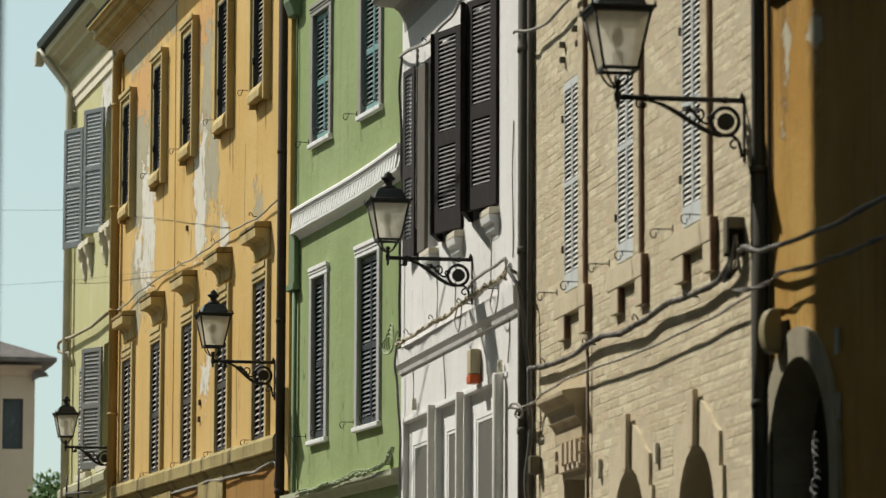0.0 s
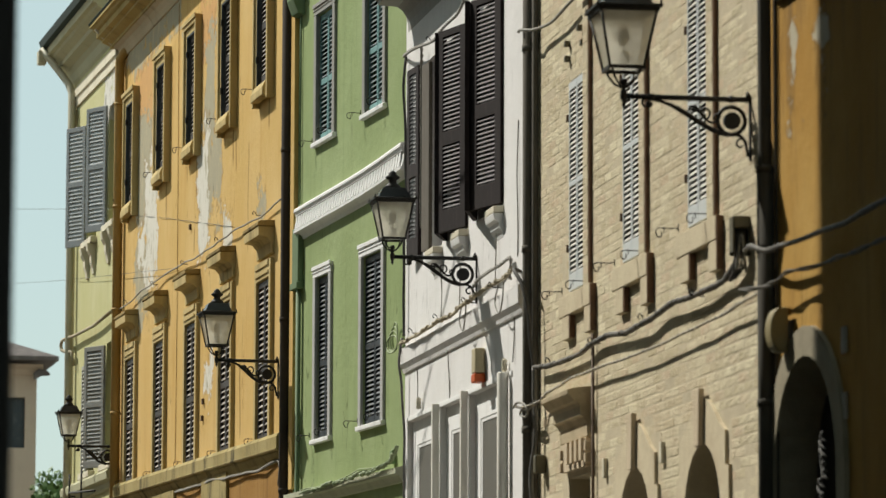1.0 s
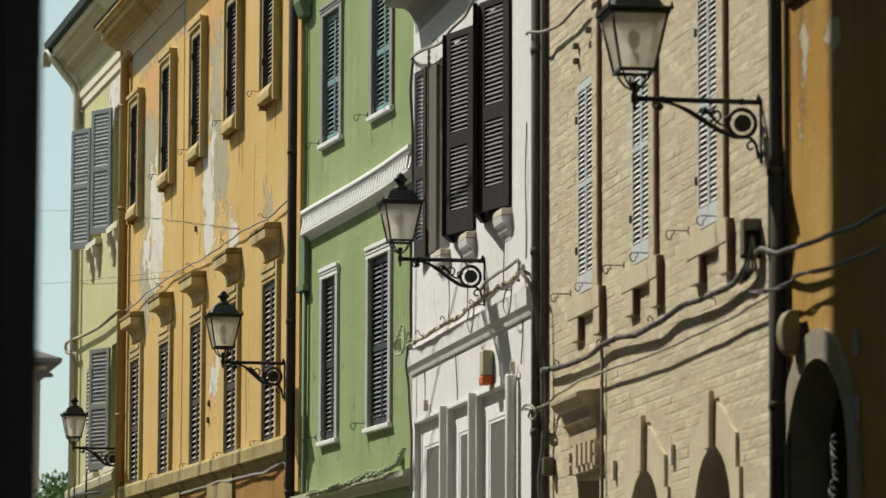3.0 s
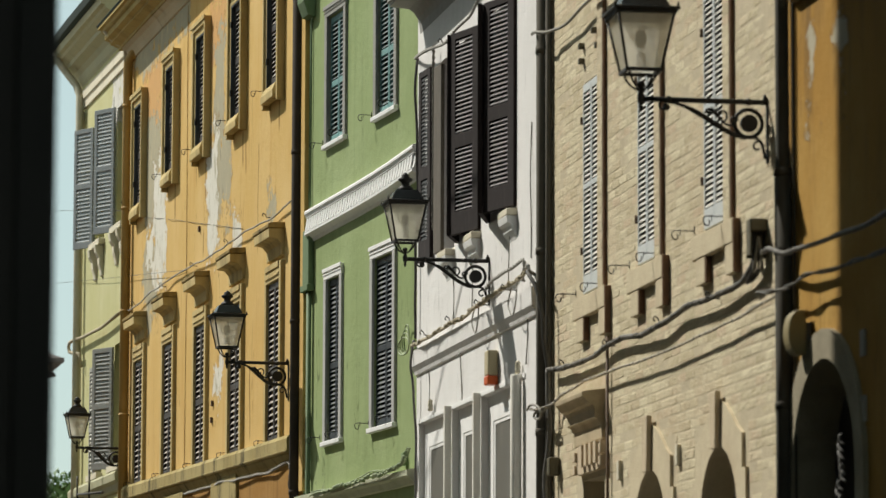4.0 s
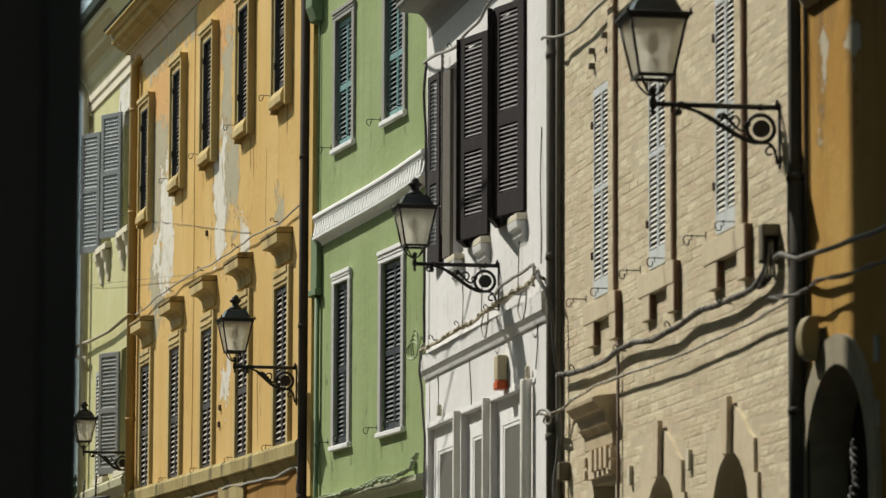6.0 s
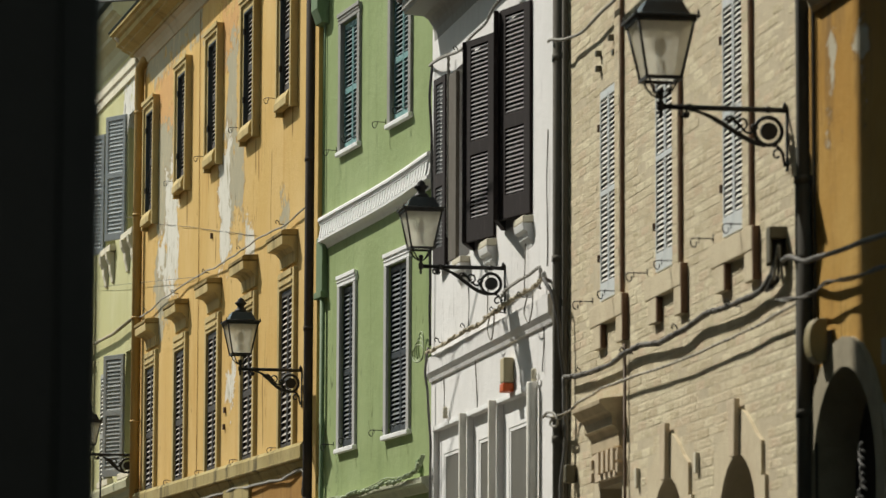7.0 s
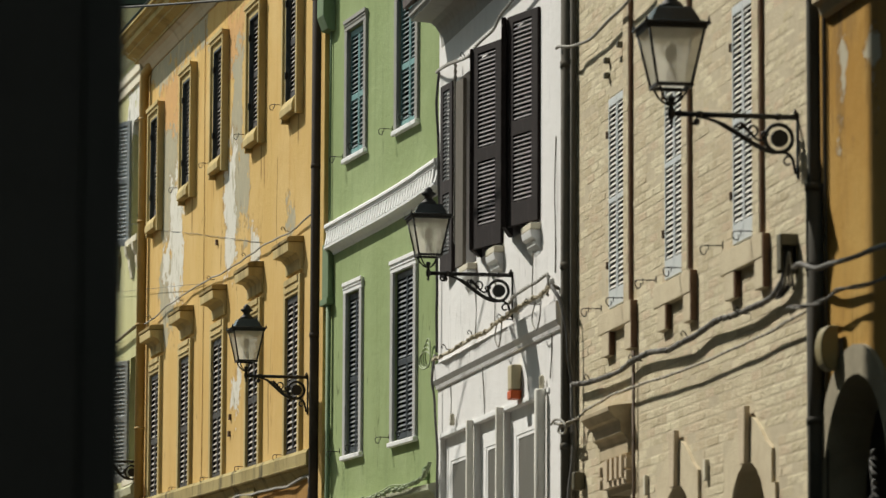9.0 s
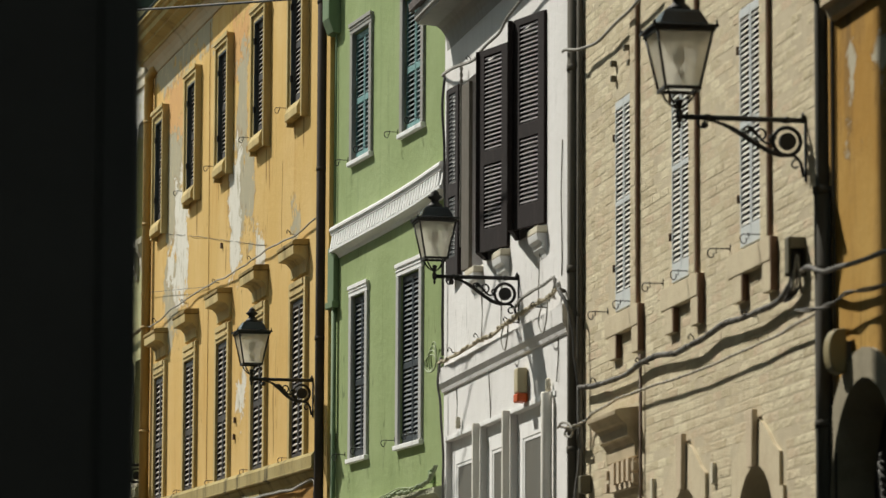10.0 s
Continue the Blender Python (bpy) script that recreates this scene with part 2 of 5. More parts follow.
M_IRON = painted("black_wrought_iron", (0.020, 0.019, 0.018), (0.042, 0.039, 0.034), 0.6, 30, 0.2)
M_SHEET = painted("glossy_black_sheet", (0.022, 0.022, 0.022), (0.04, 0.04, 0.04), 0.22, 9)
M_PIPE = painted("black_painted_pipe", (0.10, 0.09, 0.073), (0.135, 0.122, 0.10), 0.95, 10)
M_PIPE_BROWN = painted("dark_brown_pipe", (0.042, 0.033, 0.027), (0.066, 0.052, 0.04), 0.95, 10)
M_COPPER = painted("brown_copper_pipe", (0.35, 0.225, 0.07), (0.42, 0.28, 0.10), 0.65, 8, 0.1)
M_PIPE_GREEN = painted("green_painted_pipe", (0.17, 0.25, 0.11), (0.23, 0.32, 0.15), 0.6, 8)
M_CASING = painted("dark_green_paint", (0.13, 0.19, 0.10), (0.18, 0.25, 0.13), 0.7, 8)
M_COIL = painted("pale_green_cable", (0.33, 0.38, 0.23), (0.24, 0.29, 0.17), 0.7, 20)
M_PALE_GREEN = painted("pale_green_trim", (0.45, 0.46, 0.33), (0.36, 0.37, 0.26), 0.8, 6)
M_PIPE_CREAM = painted("cream_painted_pipe", (0.50, 0.46, 0.34), (0.40, 0.36, 0.26), 0.6, 8)
M_GUTTER = painted("dark_green_gutter", (0.018, 0.034, 0.028), (0.03, 0.045, 0.038), 0.85, 8, 0.0)
M_CABLE = painted("grey_cable", (0.27, 0.255, 0.22), (0.16, 0.15, 0.13), 0.7, 40)
M_CABLE_GREY = painted("dark_grey_cable", (0.13, 0.125, 0.115), (0.22, 0.21, 0.19), 0.6, 40)
M_CABLE_SHEEN = painted("glossy_dark_cable", (0.045, 0.040, 0.033), (0.21, 0.185, 0.145), 0.6, 26)
M_BUNDLE = painted("tan_cable_bundle", (0.42, 0.36, 0.25), (0.22, 0.19, 0.13), 0.8, 30)
M_CABLE_SAND = painted("sand_cable", (0.50, 0.44, 0.33), (0.42, 0.36, 0.26), 0.8, 40)
M_CABLE_DARK = painted("black_cable", (0.05, 0.048, 0.045), (0.12, 0.11, 0.10), 0.7, 40)
M_ROOF = stone("clay_tile", (0.30, 0.17, 0.105), (0.22, 0.13, 0.085))
M_SLATE = stone("weathered_roof", (0.12, 0.10, 0.095), (0.17, 0.145, 0.135))
# the street is out of view, toned pale to bounce light into shade
M_STREET = stone("worn_street_stone", (0.22, 0.205, 0.175), (0.26, 0.24, 0.205))
M_PAVING = stone("paving_stone", (0.24, 0.22, 0.19), (0.30, 0.27, 0.23))
M_BLIND = painted("grey_blind", (0.125, 0.12, 0.102), (0.15, 0.143, 0.123), 0.6, 3)
M_BULB = painted("frosted_bulb", (0.16, 0.15, 0.13), (0.20, 0.19, 0.16), 0.4, 5)
M_DOOR = painted("dark_door_paint", (0.03, 0.027, 0.024), (0.05, 0.045, 0.04), 0.5)
M_BEIGE = painted("beige_plastic", (0.50, 0.43, 0.27), (0.42, 0.36, 0.23), 0.5, 5)
M_RED = painted("orange_red_plastic", (0.62, 0.11, 0.02), (0.52, 0.09, 0.02), 0.4, 5)
M_OLIVE = painted("olive_box_paint", (0.10, 0.088, 0.055), (0.15, 0.13, 0.085), 0.5, 6)
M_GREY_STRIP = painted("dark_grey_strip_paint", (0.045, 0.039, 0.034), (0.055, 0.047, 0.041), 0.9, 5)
M_POST = painted("grey_white_post_paint", (0.76, 0.73, 0.66), (0.62, 0.59, 0.53), 0.8, 9)
M_BELL = painted("ochre_box_paint", (0.22, 0.18, 0.085), (0.27, 0.22, 0.11), 0.6, 6)
M_RINGSTONE = stone("olive_grey_stone", (0.295, 0.258, 0.180), (0.230, 0.201, 0.139))
M_BARK = stone("bark", (0.10, 0.075, 0.05), (0.15, 0.11, 0.07))


# near-black opaque glass; behind shutters it paints the gaps' shade
def glass_dark():
    k = Mat("window_glass", 0.12, spec=0.35)
    return k.color(k.mix(k.noise(2, 2), (0.012, 0.014, 0.015), (0.02, 0.022, 0.022)))


def lantern_glass():
    """Frosted panes: part of the light goes straight through, the rest is scattered."""
    k = Mat("frosted_lantern_glass", 0.35)
    tint = k.mix(k.ramp(k.noise(6, 4), 0.4, 0.7), (0.88, 0.86, 0.78), (0.76, 0.73, 0.64))
    clear, milk, both = [k.t.nodes.new(n) for n in ("ShaderNodeBsdfTransparent", "ShaderNodeBsdfTranslucent", "ShaderNodeMixShader")]
    face = k.t.nodes.new("ShaderNodeMixShader")
    face.inputs[0].default_value = 0.2
    both.inputs[0].default_value = 0.5
    k.put(milk.inputs["Color"], tint)
    k.color(tint)
    k.t.links.new(milk.outputs[0], face.inputs[1])
    k.t.links.new(k.b.outputs[0], face.inputs[2])
    k.t.links.new(clear.outputs[0], both.inputs[1])
    k.t.links.new(face.outputs[0], both.inputs[2])
    k.t.links.new(both.outputs[0], k.t.nodes["Material Output"].inputs["Surface"])
    return k.m


def leaves():
    k = Mat("leaves", 0.6)
    return k.color(k.mix(k.island(), (0.055, 0.11, 0.025), (0.12, 0.19, 0.055)))


M_GLASS, M_LANTERN, M_LEAF = glass_dark(), lantern_glass(), leaves()


# ---- geometry helpers ----
class Geo:
    """Collects faces, then becomes one mesh object."""

    def __init__(self):
        self.v, self.f, self.s = [], [], []

    def add(self, verts, faces, smooth=False):
        n = len(self.v)
        self.v += [tuple(p) for p in verts]
        self.f += [tuple(n + i for i in q) for q in faces]
        self.s += [smooth] * len(faces)
        return self

    def box(self, x0, x1, y0, y1, z0, z1):
        return self.add([(x0, y0, z0), (x1, y0, z0), (x1, y1, z0), (x0, y1, z0), (x0, y0, z1), (x1, y0, z1), (x1, y1, z1), (x0, y1, z1)],
                        [(0, 3, 2, 1), (4, 5, 6, 7), (0, 1, 5, 4), (1, 2, 6, 5), (2, 3, 7, 6), (3, 0, 4, 7)])

    def prism(self, poly, a, b, axis="y"):
        """A polygon given in the other two axes (x z for y, y z for x, x y for z), drawn out from a to b."""
        put = {"y": lambda p, t: (p[0], t, p[1]), "x": lambda p, t: (t, p[0], p[1]), "z": lambda p, t: (p[0], p[1], t)}[axis]
        n = len(poly)
        faces = [tuple(range(n)), tuple(range(2 * n - 1, n - 1, -1))]
        faces += [(i, n + i, n + (i + 1) % n, (i + 1) % n) for i in range(n)]
        return self.add([put(p, a) for p in poly] + [put(p, b) for p in poly], faces)

    def tube(self, path, r, sides=8, closed=False):
        pts = [Vector(p) for p in path]
        n = len(pts)
        verts, faces = [], []
        ref = None
        for i, p in enumerate(pts):
            d = (pts[(i + 1) % n] - pts[i - 1]) if closed else pts[min(i + 1, n - 1)] - pts[max(i - 1, 0)]
            d.normalize()
            if ref is None:
                ref = d.orthogonal().normalized()
            ref = (ref - d * ref.dot(d)).normalized()
            other = d.cross(ref)
            rr = r[i] if isinstance(r, (list, tuple)) else r
            for j in range(sides):
                a = 2 * math.pi * j / sides
                verts.append(p + (ref * math.cos(a) + other * math.sin(a)) * rr)
        for i in range(n if closed else n - 1):
            for j in range(sides):
                k = (i + 1) % n
                faces.append((i * sides + j, i * sides + (j + 1) % sides, k * sides + (j + 1) % sides, k * sides + j))
        if not closed:
            faces += [tuple(range(sides - 1, -1, -1)), tuple(range((n - 1) * sides, n * sides))]
        return self.add(verts, faces, True)

    def loft(self, profile, stations):
        """A profile of (y, z) carried along x through stations (x, lift)."""
        n, verts, faces = len(profile), [], []
        for x, dz in stations:
            verts += [(x, y, z + dz) for y, z in profile]
        for i in range(len(stations) - 1):
            faces += [(i * n + j, i * n + n + j, i * n + n + (j + 1) % n, i * n + (j + 1) % n) for j in range(n)]
        faces += [tuple(range(n)), tuple(range(len(verts) - 1, len(verts) - n - 1, -1))]
        return self.add(verts, faces)

    def lathe(self, profile, x=0.0, y=0.0, sides=16):
        """profile: (radius, z) from the bottom up."""
        verts = [(x + r * math.cos(2 * math.pi * j / sides), y + r * math.sin(2 * math.pi * j / sides), z) for r, z in profile for j in range(sides)]
        faces = [(i * sides + j, i * sides + (j + 1) % sides, (i + 1) * sides + (j + 1) % sides, (i + 1) * sides + j)
                 for i in range(len(profile) - 1) for j in range(sides)]
        faces += [tuple(range(sides - 1, -1, -1)), tuple(range((len(profile) - 1) * sides, len(profile) * sides))]
        return self.add(verts, faces, True)

    def data(self, name, mat):
        me = bpy.data.meshes.new(name)
        me.from_pydata(self.v, [], self.f)
        me.polygons.foreach_set("use_smooth", self.s)
        me.materials.append(mat)
        me.update()
        return me

    def part(self, name, mat, parent=None, label="", m=None, bevel=0.0):
        """Links what was collected as one mesh under a thing or a part."""
        ob = new(name, self.data(name, mat))
        if parent:
            ob.parent = parent
        if m is not None:
            ob.matrix_local = m
        if bevel:
            mod = ob.modifiers.new("edge", "BEVEL")
            mod.width, mod.segments, mod.limit_method = bevel, 2, "ANGLE"
        return tagged(ob, label)


def thing(name, m, label, category, group="", kind=""):
    ob = new(name)
    ob.empty_display_size = 0.2
    ob.matrix_world = m
    return tagged(ob, label, category, group, kind)


def share(ob_name, data, parent, m):
    """One more piece on shared mesh data."""
    ob = new(ob_name, data)
    ob.parent = parent
    ob.matrix_local = m
    return ob


def shift(x, y, z, rz=0.0):
    return pose(x, y, z, 0, 0, rz)


def wall(x0, x1, z0, z1, thick, holes):
    """A wall in the facade plane y = 0, thick inwards, with openings (x0, x1, z0, z1, arched) cut right through."""
    g = Geo()
    xs = sorted({x0, x1, *[h[0] for h in holes], *[h[1] for h in holes]})
    zs = sorted({z0, z1, *[h[2] for h in holes], *[h[3] for h in holes]})
    solid = [[not any(h[0] - 1e-6 <= a and b <= h[1] + 1e-6 and h[2] - 1e-6 <= c and d <= h[3] + 1e-6 for h in holes)
              for c, d in zip(zs, zs[1:])] for a, b in zip(xs, xs[1:])]
    for i, (a, b) in enumerate(zip(xs, xs[1:])):
        for j, (c, d) in enumerate(zip(zs, zs[1:])):
            if not solid[i][j]:
                continue
            g.add([(a, 0, c), (b, 0, c), (b, 0, d), (a, 0, d)], [(0, 1, 2, 3)])
            g.add([(a, thick, c), (b, thick, c), (b, thick, d), (a, thick, d)], [(3, 2, 1, 0)])
            for dead, quad in ((i == 0 or not solid[i - 1][j], [(a, 0, c), (a, 0, d), (a, thick, d), (a, thick, c)]),
                               (i == len(xs) - 2 or not solid[i + 1][j], [(b, 0, c), (b, thick, c), (b, thick, d), (b, 0, d)]),
                               (j == 0 or not solid[i][j - 1], [(a, 0, c), (a, thick, c), (b, thick, c), (b, 0, c)]),
                               (j == len(zs) - 2 or not solid[i][j + 1], [(a, 0, d), (b, 0, d), (b, thick, d), (a, thick, d)])):
                if dead:
                    g.add(quad, [(0, 1, 2, 3)])
    for h in holes:
        if len(h) > 4 and h[4]:
            cx, r, top = (h[0] + h[1]) / 2, (h[1] - h[0]) / 2, h[3]
            n = 14
            arc = [(cx - r * math.cos(math.pi * i / n), top - r + r * math.sin(math.pi * i / n)) for i in range(n + 1)]
            for (xa, za), (xb, zb) in zip(arc, arc[1:]):
                g.prism([(xa, za), (xb, zb), (xb, top), (xa, top)], 0.0, thick)
    seen, index = {}, []
    for p in g.v:
        index.append(seen.setdefault(tuple(round(v, 4) for v in p), len(seen)))
    g.v = list(seen)
    g.f = [tuple(index[i] for i in q) for q in g.f]
    pairs = [(f, sm) for f, sm in zip(g.f, g.s) if len(set(f)) == len(f)]
    g.f, g.s = [p[0] for p in pairs], [p[1] for p in pairs]
    return g


def house_body(root, x0, x1, z1, depth, mat, roof_mat, rise=1.4, over=0.0):
    """Side and back walls and a pitched roof behind a facade."""
    g = Geo()
    g.box(x0, x0 + 0.3, 0.41, depth, 0, z1)
    g.box(x1 - 0.3, x1, 0.41, depth, 0, z1)
    g.box(x0 + 0.302, x1 - 0.302, depth - 0.3, depth, 0, z1)
    g.part("wall", mat, root, "plain side and back walls")
    r = Geo()
    r.prism([(-over, z1 + 0.02), (-over, z1 + 0.10), (depth / 2, z1 + rise), (depth + 0.3, z1 + 0.10), (depth + 0.3, z1 + 0.02)], x0, x1, "x")
    r.part("roof", roof_mat, root, "low pitched roof of clay tiles")


def slat_data(name, w, mat, depth=0.034, drop=0.024, t=0.006):
    g = Geo()
    g.prism([(-depth / 2, -drop / 2), (-depth / 2, -drop / 2 + t), (depth / 2, drop / 2 + t), (depth / 2, drop / 2)], -w / 2, w / 2, "x")
    return g.data(name, mat)


def leaf(root, x, y, z0, z1, w, frame_mat, slat_mat, label, pitch=0.05, rails=(0.5,), rz=0.0, side=1, stile=0.065, pieces=True, thick=0.04,
         slat_depth=0.020, slat_drop=0.030, rail_h=0.08, foot=0.10):
    """A louvred shutter leaf hinged at (x, y). side 1: it reaches to +x from the hinge, -1: to -x; rz swings it."""
    h = z1 - z0
    a, b = (0.0, w) if side > 0 else (-w, 0.0)
    spans, low = [], foot
    for q in rails:
        spans.append((low, q * h - rail_h / 2))
        low = q * h + rail_h / 2
    spans.append((low, h - 0.07))
    g = wall(a, b, 0.0, h, thick, [(a + stile, b - stile, p, q) for p, q in spans])
    ob = g.part("shutter", frame_mat, root, label, shift(x, y, z0, rz), 0.004)
    wide = w - 2 * stile
    me = slat_data("slat", wide, slat_mat, slat_depth, slat_drop)
    joined = Geo()
    for lo, hi in spans:
        n = max(1, int((hi - lo) / pitch))
        for i in range(n):
            zc = lo + (hi - lo) * (i + 0.5) / n
            tilt = random.uniform(-4, 4)
            if pieces:
                share("slat", me, ob, pose((a + b) / 2, slat_depth / 2 + 0.003, zc, tilt, 0, 0))
            else:
                d, e = slat_depth / 2, slat_drop / 2
                joined.prism([(0.003, zc - e), (0.003, zc - e + 0.006), (0.003 + 2 * d, zc + e + 0.006), (0.003 + 2 * d, zc + e)], a + stile, b - stile, "x")
    if not pieces:
        tagged(joined.part("slats", slat_mat, ob), kind="stuff")
    return ob


def curl(cx, cz, r, turns=1.0, start=0.0, shrink=1.0, n=20, x=0.0):
    """A flat scroll in the plane of a bracket, as (x, y, z) with y outwards."""
    return [(x, cx + r * (1 - (1 - shrink) * i / n) * math.cos(start + 2 * math.pi * turns * i / n),
             cz + r * (1 - (1 - shrink) * i / n) * math.sin(start + 2 * math.pi * turns * i / n)) for i in range(n + 1)]


def bezier(p0, p1, p2, p3, n=12):
    a, b, c, d = Vector(p0), Vector(p1), Vector(p2), Vector(p3)
    return [a * (1 - t) ** 3 + b * 3 * t * (1 - t) ** 2 + c * 3 * t * t * (1 - t) + d * t ** 3 for t in [i / n for i in range(n + 1)]]


def facade(x, y, rot, s=1.0):
    """Frame of a facade: x to the right along it, y into it, z up; s sets its size."""
    return pose(x * s, y * s, 1.6 - 1.6 * s, 0, 0, rot) @ Matrix.Scale(s, 4)


F_YELLOW = facade(-4.718, 58.308, -76.616, 1.012)
F_GREEN = facade(-1.768, 46.926, -74.011, 0.99)
F_WHITE = facade(-0.435, 42.206, -79.458, 0.99)
F_BRICK = facade(0.727, 35.853, -80.024)
F_ORANGE = facade(0.727, 35.853, -80.024, 0.986)      # stands 0.1 m forward of the brick

# ---- ground ----
gr = Geo()
gr.box(-900, 900, -600, 1800, -0.5, 0.0)
tagged(gr.part("ground", M_STREET), "worn grey stone street and open ground", "ground", kind="structure")
pv = Geo()
pv.box(-2.0, 38.0, -1.3, 0.0, -0.05, 0.14)
tagged(pv.part("pavement", M_PAVING, None, "", F_BRICK, 0.02), "raised stone pavement along the houses", "pavement", kind="structure")
pv = Geo()
pv.box(-6.0, 12.4, -1.3, 0.0, -0.05, 0.14)
tagged(pv.part("pavement", M_PAVING, None, "", F_YELLOW, 0.02), "raised stone pavement along the houses", "pavement", kind="structure")


# ---- yellow house ----
yellow = thing("yellow_house", F_YELLOW, "yellow rendered town house with peeling plaster and closed brown shutters", "house")
UP = [(11.12 - 2.51 * i) for i in range(5)]
LIFT = (0.0, 0.0, 0.02, 0.0, -0.11)
LOW = [(11.2 - 2.5 * i) for i in range(5)]
TILT = -0.0135      # the band falls gently along the front
UP = [c + d for c, d in zip(UP, (0.03, 0.15, 0.10, 0.20, 0.0))]
holes = [(c - 0.36, c + 0.34, 9.40 + d, 10.90 + d) for c, d in zip(UP, LIFT)] + [(c - 0.39, c + 0.39, 5.20, 7.10) for c in LOW]
holes += [(c - 0.6, c + 0.6, 0.1, 3.2) for c in LOW[::2]]
wall(0.0, 12.45, -0.1, 11.9, 0.4, holes).part("wall", M_YELLOW, yellow, "yellow plaster fallen in grey and white patches, top shaded in paint")
house_body(yellow, 0.0, 12.45, 11.9, 9.0, M_YELLOW_LOW, M_ROOF)
for i, c in enumerate(UP):
    u = shift(0, 0, LIFT[i])
    s = wall(c - 0.49, c + 0.46, 9.22, 11.08, 0.095, [(c - 0.42, c + 0.39, 9.22, 10.98)])
    s.v = [(x, y - 0.095, z) for x, y, z in s.v]
    sur = s.part("window_surround", M_TRIM_Y, yellow, "", u, 0.008)
    s = wall(c - 0.418, c + 0.388, 9.30, 10.978, 0.065, [(c - 0.36, c + 0.34, 9.30, 10.90)])
    s.v = [(x, y - 0.066, z) for x, y, z in s.v]
    s.part("moulding", M_TRIM_Y, sur, "", None, 0.004)
    Geo().box(c - 0.52, c + 0.49, -0.112, -0.096, 11.03, 11.09).part("moulding", M_TRIM_Y, sur, "", None, 0.006)
    Geo().prism([(-0.125, 9.27), (-0.125, 9.36), (-0.085, 9.45), (-0.02, 9.465), (-0.02, 9.27)], c - 0.41, c + 0.33, "x").part("sill", M_TRIM_Y, sur, "", None, 0.01)
    s = wall(c - 0.358, c + 0.338, 9.475, 10.898, 0.055, [(c - 0.342, c + 0.322, 9.475, 10.88)])
    s.v = [(x, y - 0.062, z) for x, y, z in s.v]
    s.part("shutter_frame", M_SH_DARK, sur, "dark grey frame lining the opening", None, 0.002)
    Geo().box(c - 0.36, c + 0.34, 0.095, 0.12, 9.40, 10.90).part("pane", M_GLASS, sur)
    for hz in (9.75, 10.62):
        Geo().box(c - 0.350, c - 0.328, -0.075, -0.04, hz, hz + 0.08).part("hinge", M_IRON, sur)
    for sd in (1, -1):
        leaf(yellow, c - 0.01 - sd * 0.330, -0.012, 9.48 + LIFT[i], 10.88 + LIFT[i], 0.328, M_SH_BROWN, M_SL_BROWN, "closed brown louvred shutter", 0.056, (0.5,), 0, sd, 0.035, i < 2)
for i, c in enumerate(LOW):
    foot = 5.355 + TILT * (c - 1.0)
    s = wall(c - 0.50, c + 0.50, foot, 7.31, 0.11, [(c - 0.39, c + 0.39, foot, 7.10)])
    s.v = [(x, y - 0.05, z) for x, y, z in s.v]
    sur = s.part("window_surround", M_TRIM_Y, yellow, "", None, 0.008)
    for z0, z1 in ((7.15, 7.18), (7.24, 7.31)):
        Geo().box(c - 0.40, c + 0.40, -0.064, -0.051, z0, z1).part("moulding", M_TRIM_Y, sur, "", None, 0.003)
    Geo().box(c - 0.39, c + 0.39, 0.055, 0.085, foot, 7.10).part("pane", M_GLASS, sur)
    hd = Geo().prism([(0.0, 7.36), (-0.035, 7.37), (-0.04, 7.50), (-0.07, 7.53), (-0.09, 7.555), (-0.14, 7.565), (-0.188, 7.570), (-0.192, 7.675), (0.0, 7.678)], c - 0.44, c + 0.48, "x")
    hd = hd.part("window_hood", M_TRIM_Y, yellow, "moulded ochre hood", None, 0.006)
    Geo().prism([(0.0, 7.68), (-0.193, 7.68), (-0.203, 7.69), (-0.203, 7.725), (-0.17, 7.745), (0.0, 7.755)], c - 0.47, c + 0.50, "x").part("top_slab", M_DIRT, hd, "blackened top slab", None, 0.005)
    for sd in (1, -1):
        leaf(yellow, c - sd * 0.385, -0.018, 5.37 + TILT * (c - 1.0), 7.09, 0.383, M_SH_BROWN, M_SL_BROWN, "closed brown louvred shutter", 0.070, (0.45,), 0, sd, 0.045, i < 2, 0.04, 0.022, 0.030, foot=0.05)
band = Geo().loft([(0.0, 5.02), (-0.02, 5.025), (-0.03, 5.06), (-0.06, 5.10), (-0.085, 5.135), (-0.085, 5.15), (-0.125, 5.16), (-0.13, 5.175), (-0.118, 5.182), (-0.12, 5.31), (-0.09, 5.355), (0.0, 5.36)], [(-0.05, 0.014), (12.5, TILT * 11.5)])
band.part("string_course", M_BAND, yellow, "ochre moulded band below the windows")
lowp = Geo()
for a, b in zip([0.0] + [c + 0.7 for c in reversed(LOW[::2])], [c - 0.7 for c in reversed(LOW[::2])] + [12.45]):
    lowp.box(a, b, -0.02, 0.004, 0.0, 4.99)
for c in LOW[::2]:
    lowp.box(c - 0.7, c + 0.7, -0.02, 0.004, 3.3, 4.99)
for a in (0.4, 3.4, 7.25):
    Geo().box(a, a + 1.75, -0.06, -0.021, 0.0, 5.0).part("pilaster", M_BAND, yellow, "ochre ground floor pilaster", None, 0.006)
for x, z in ((5.96, 8.35), (7.06, 5.97), (7.01, 5.76)):
    Geo().prism([(x - 0.03, z), (x + 0.03, z), (x + 0.03, z + 0.07), (x - 0.03, z + 0.07)], -0.03, 0.0).part("peg", M_RUST, yellow, "rusty iron peg")
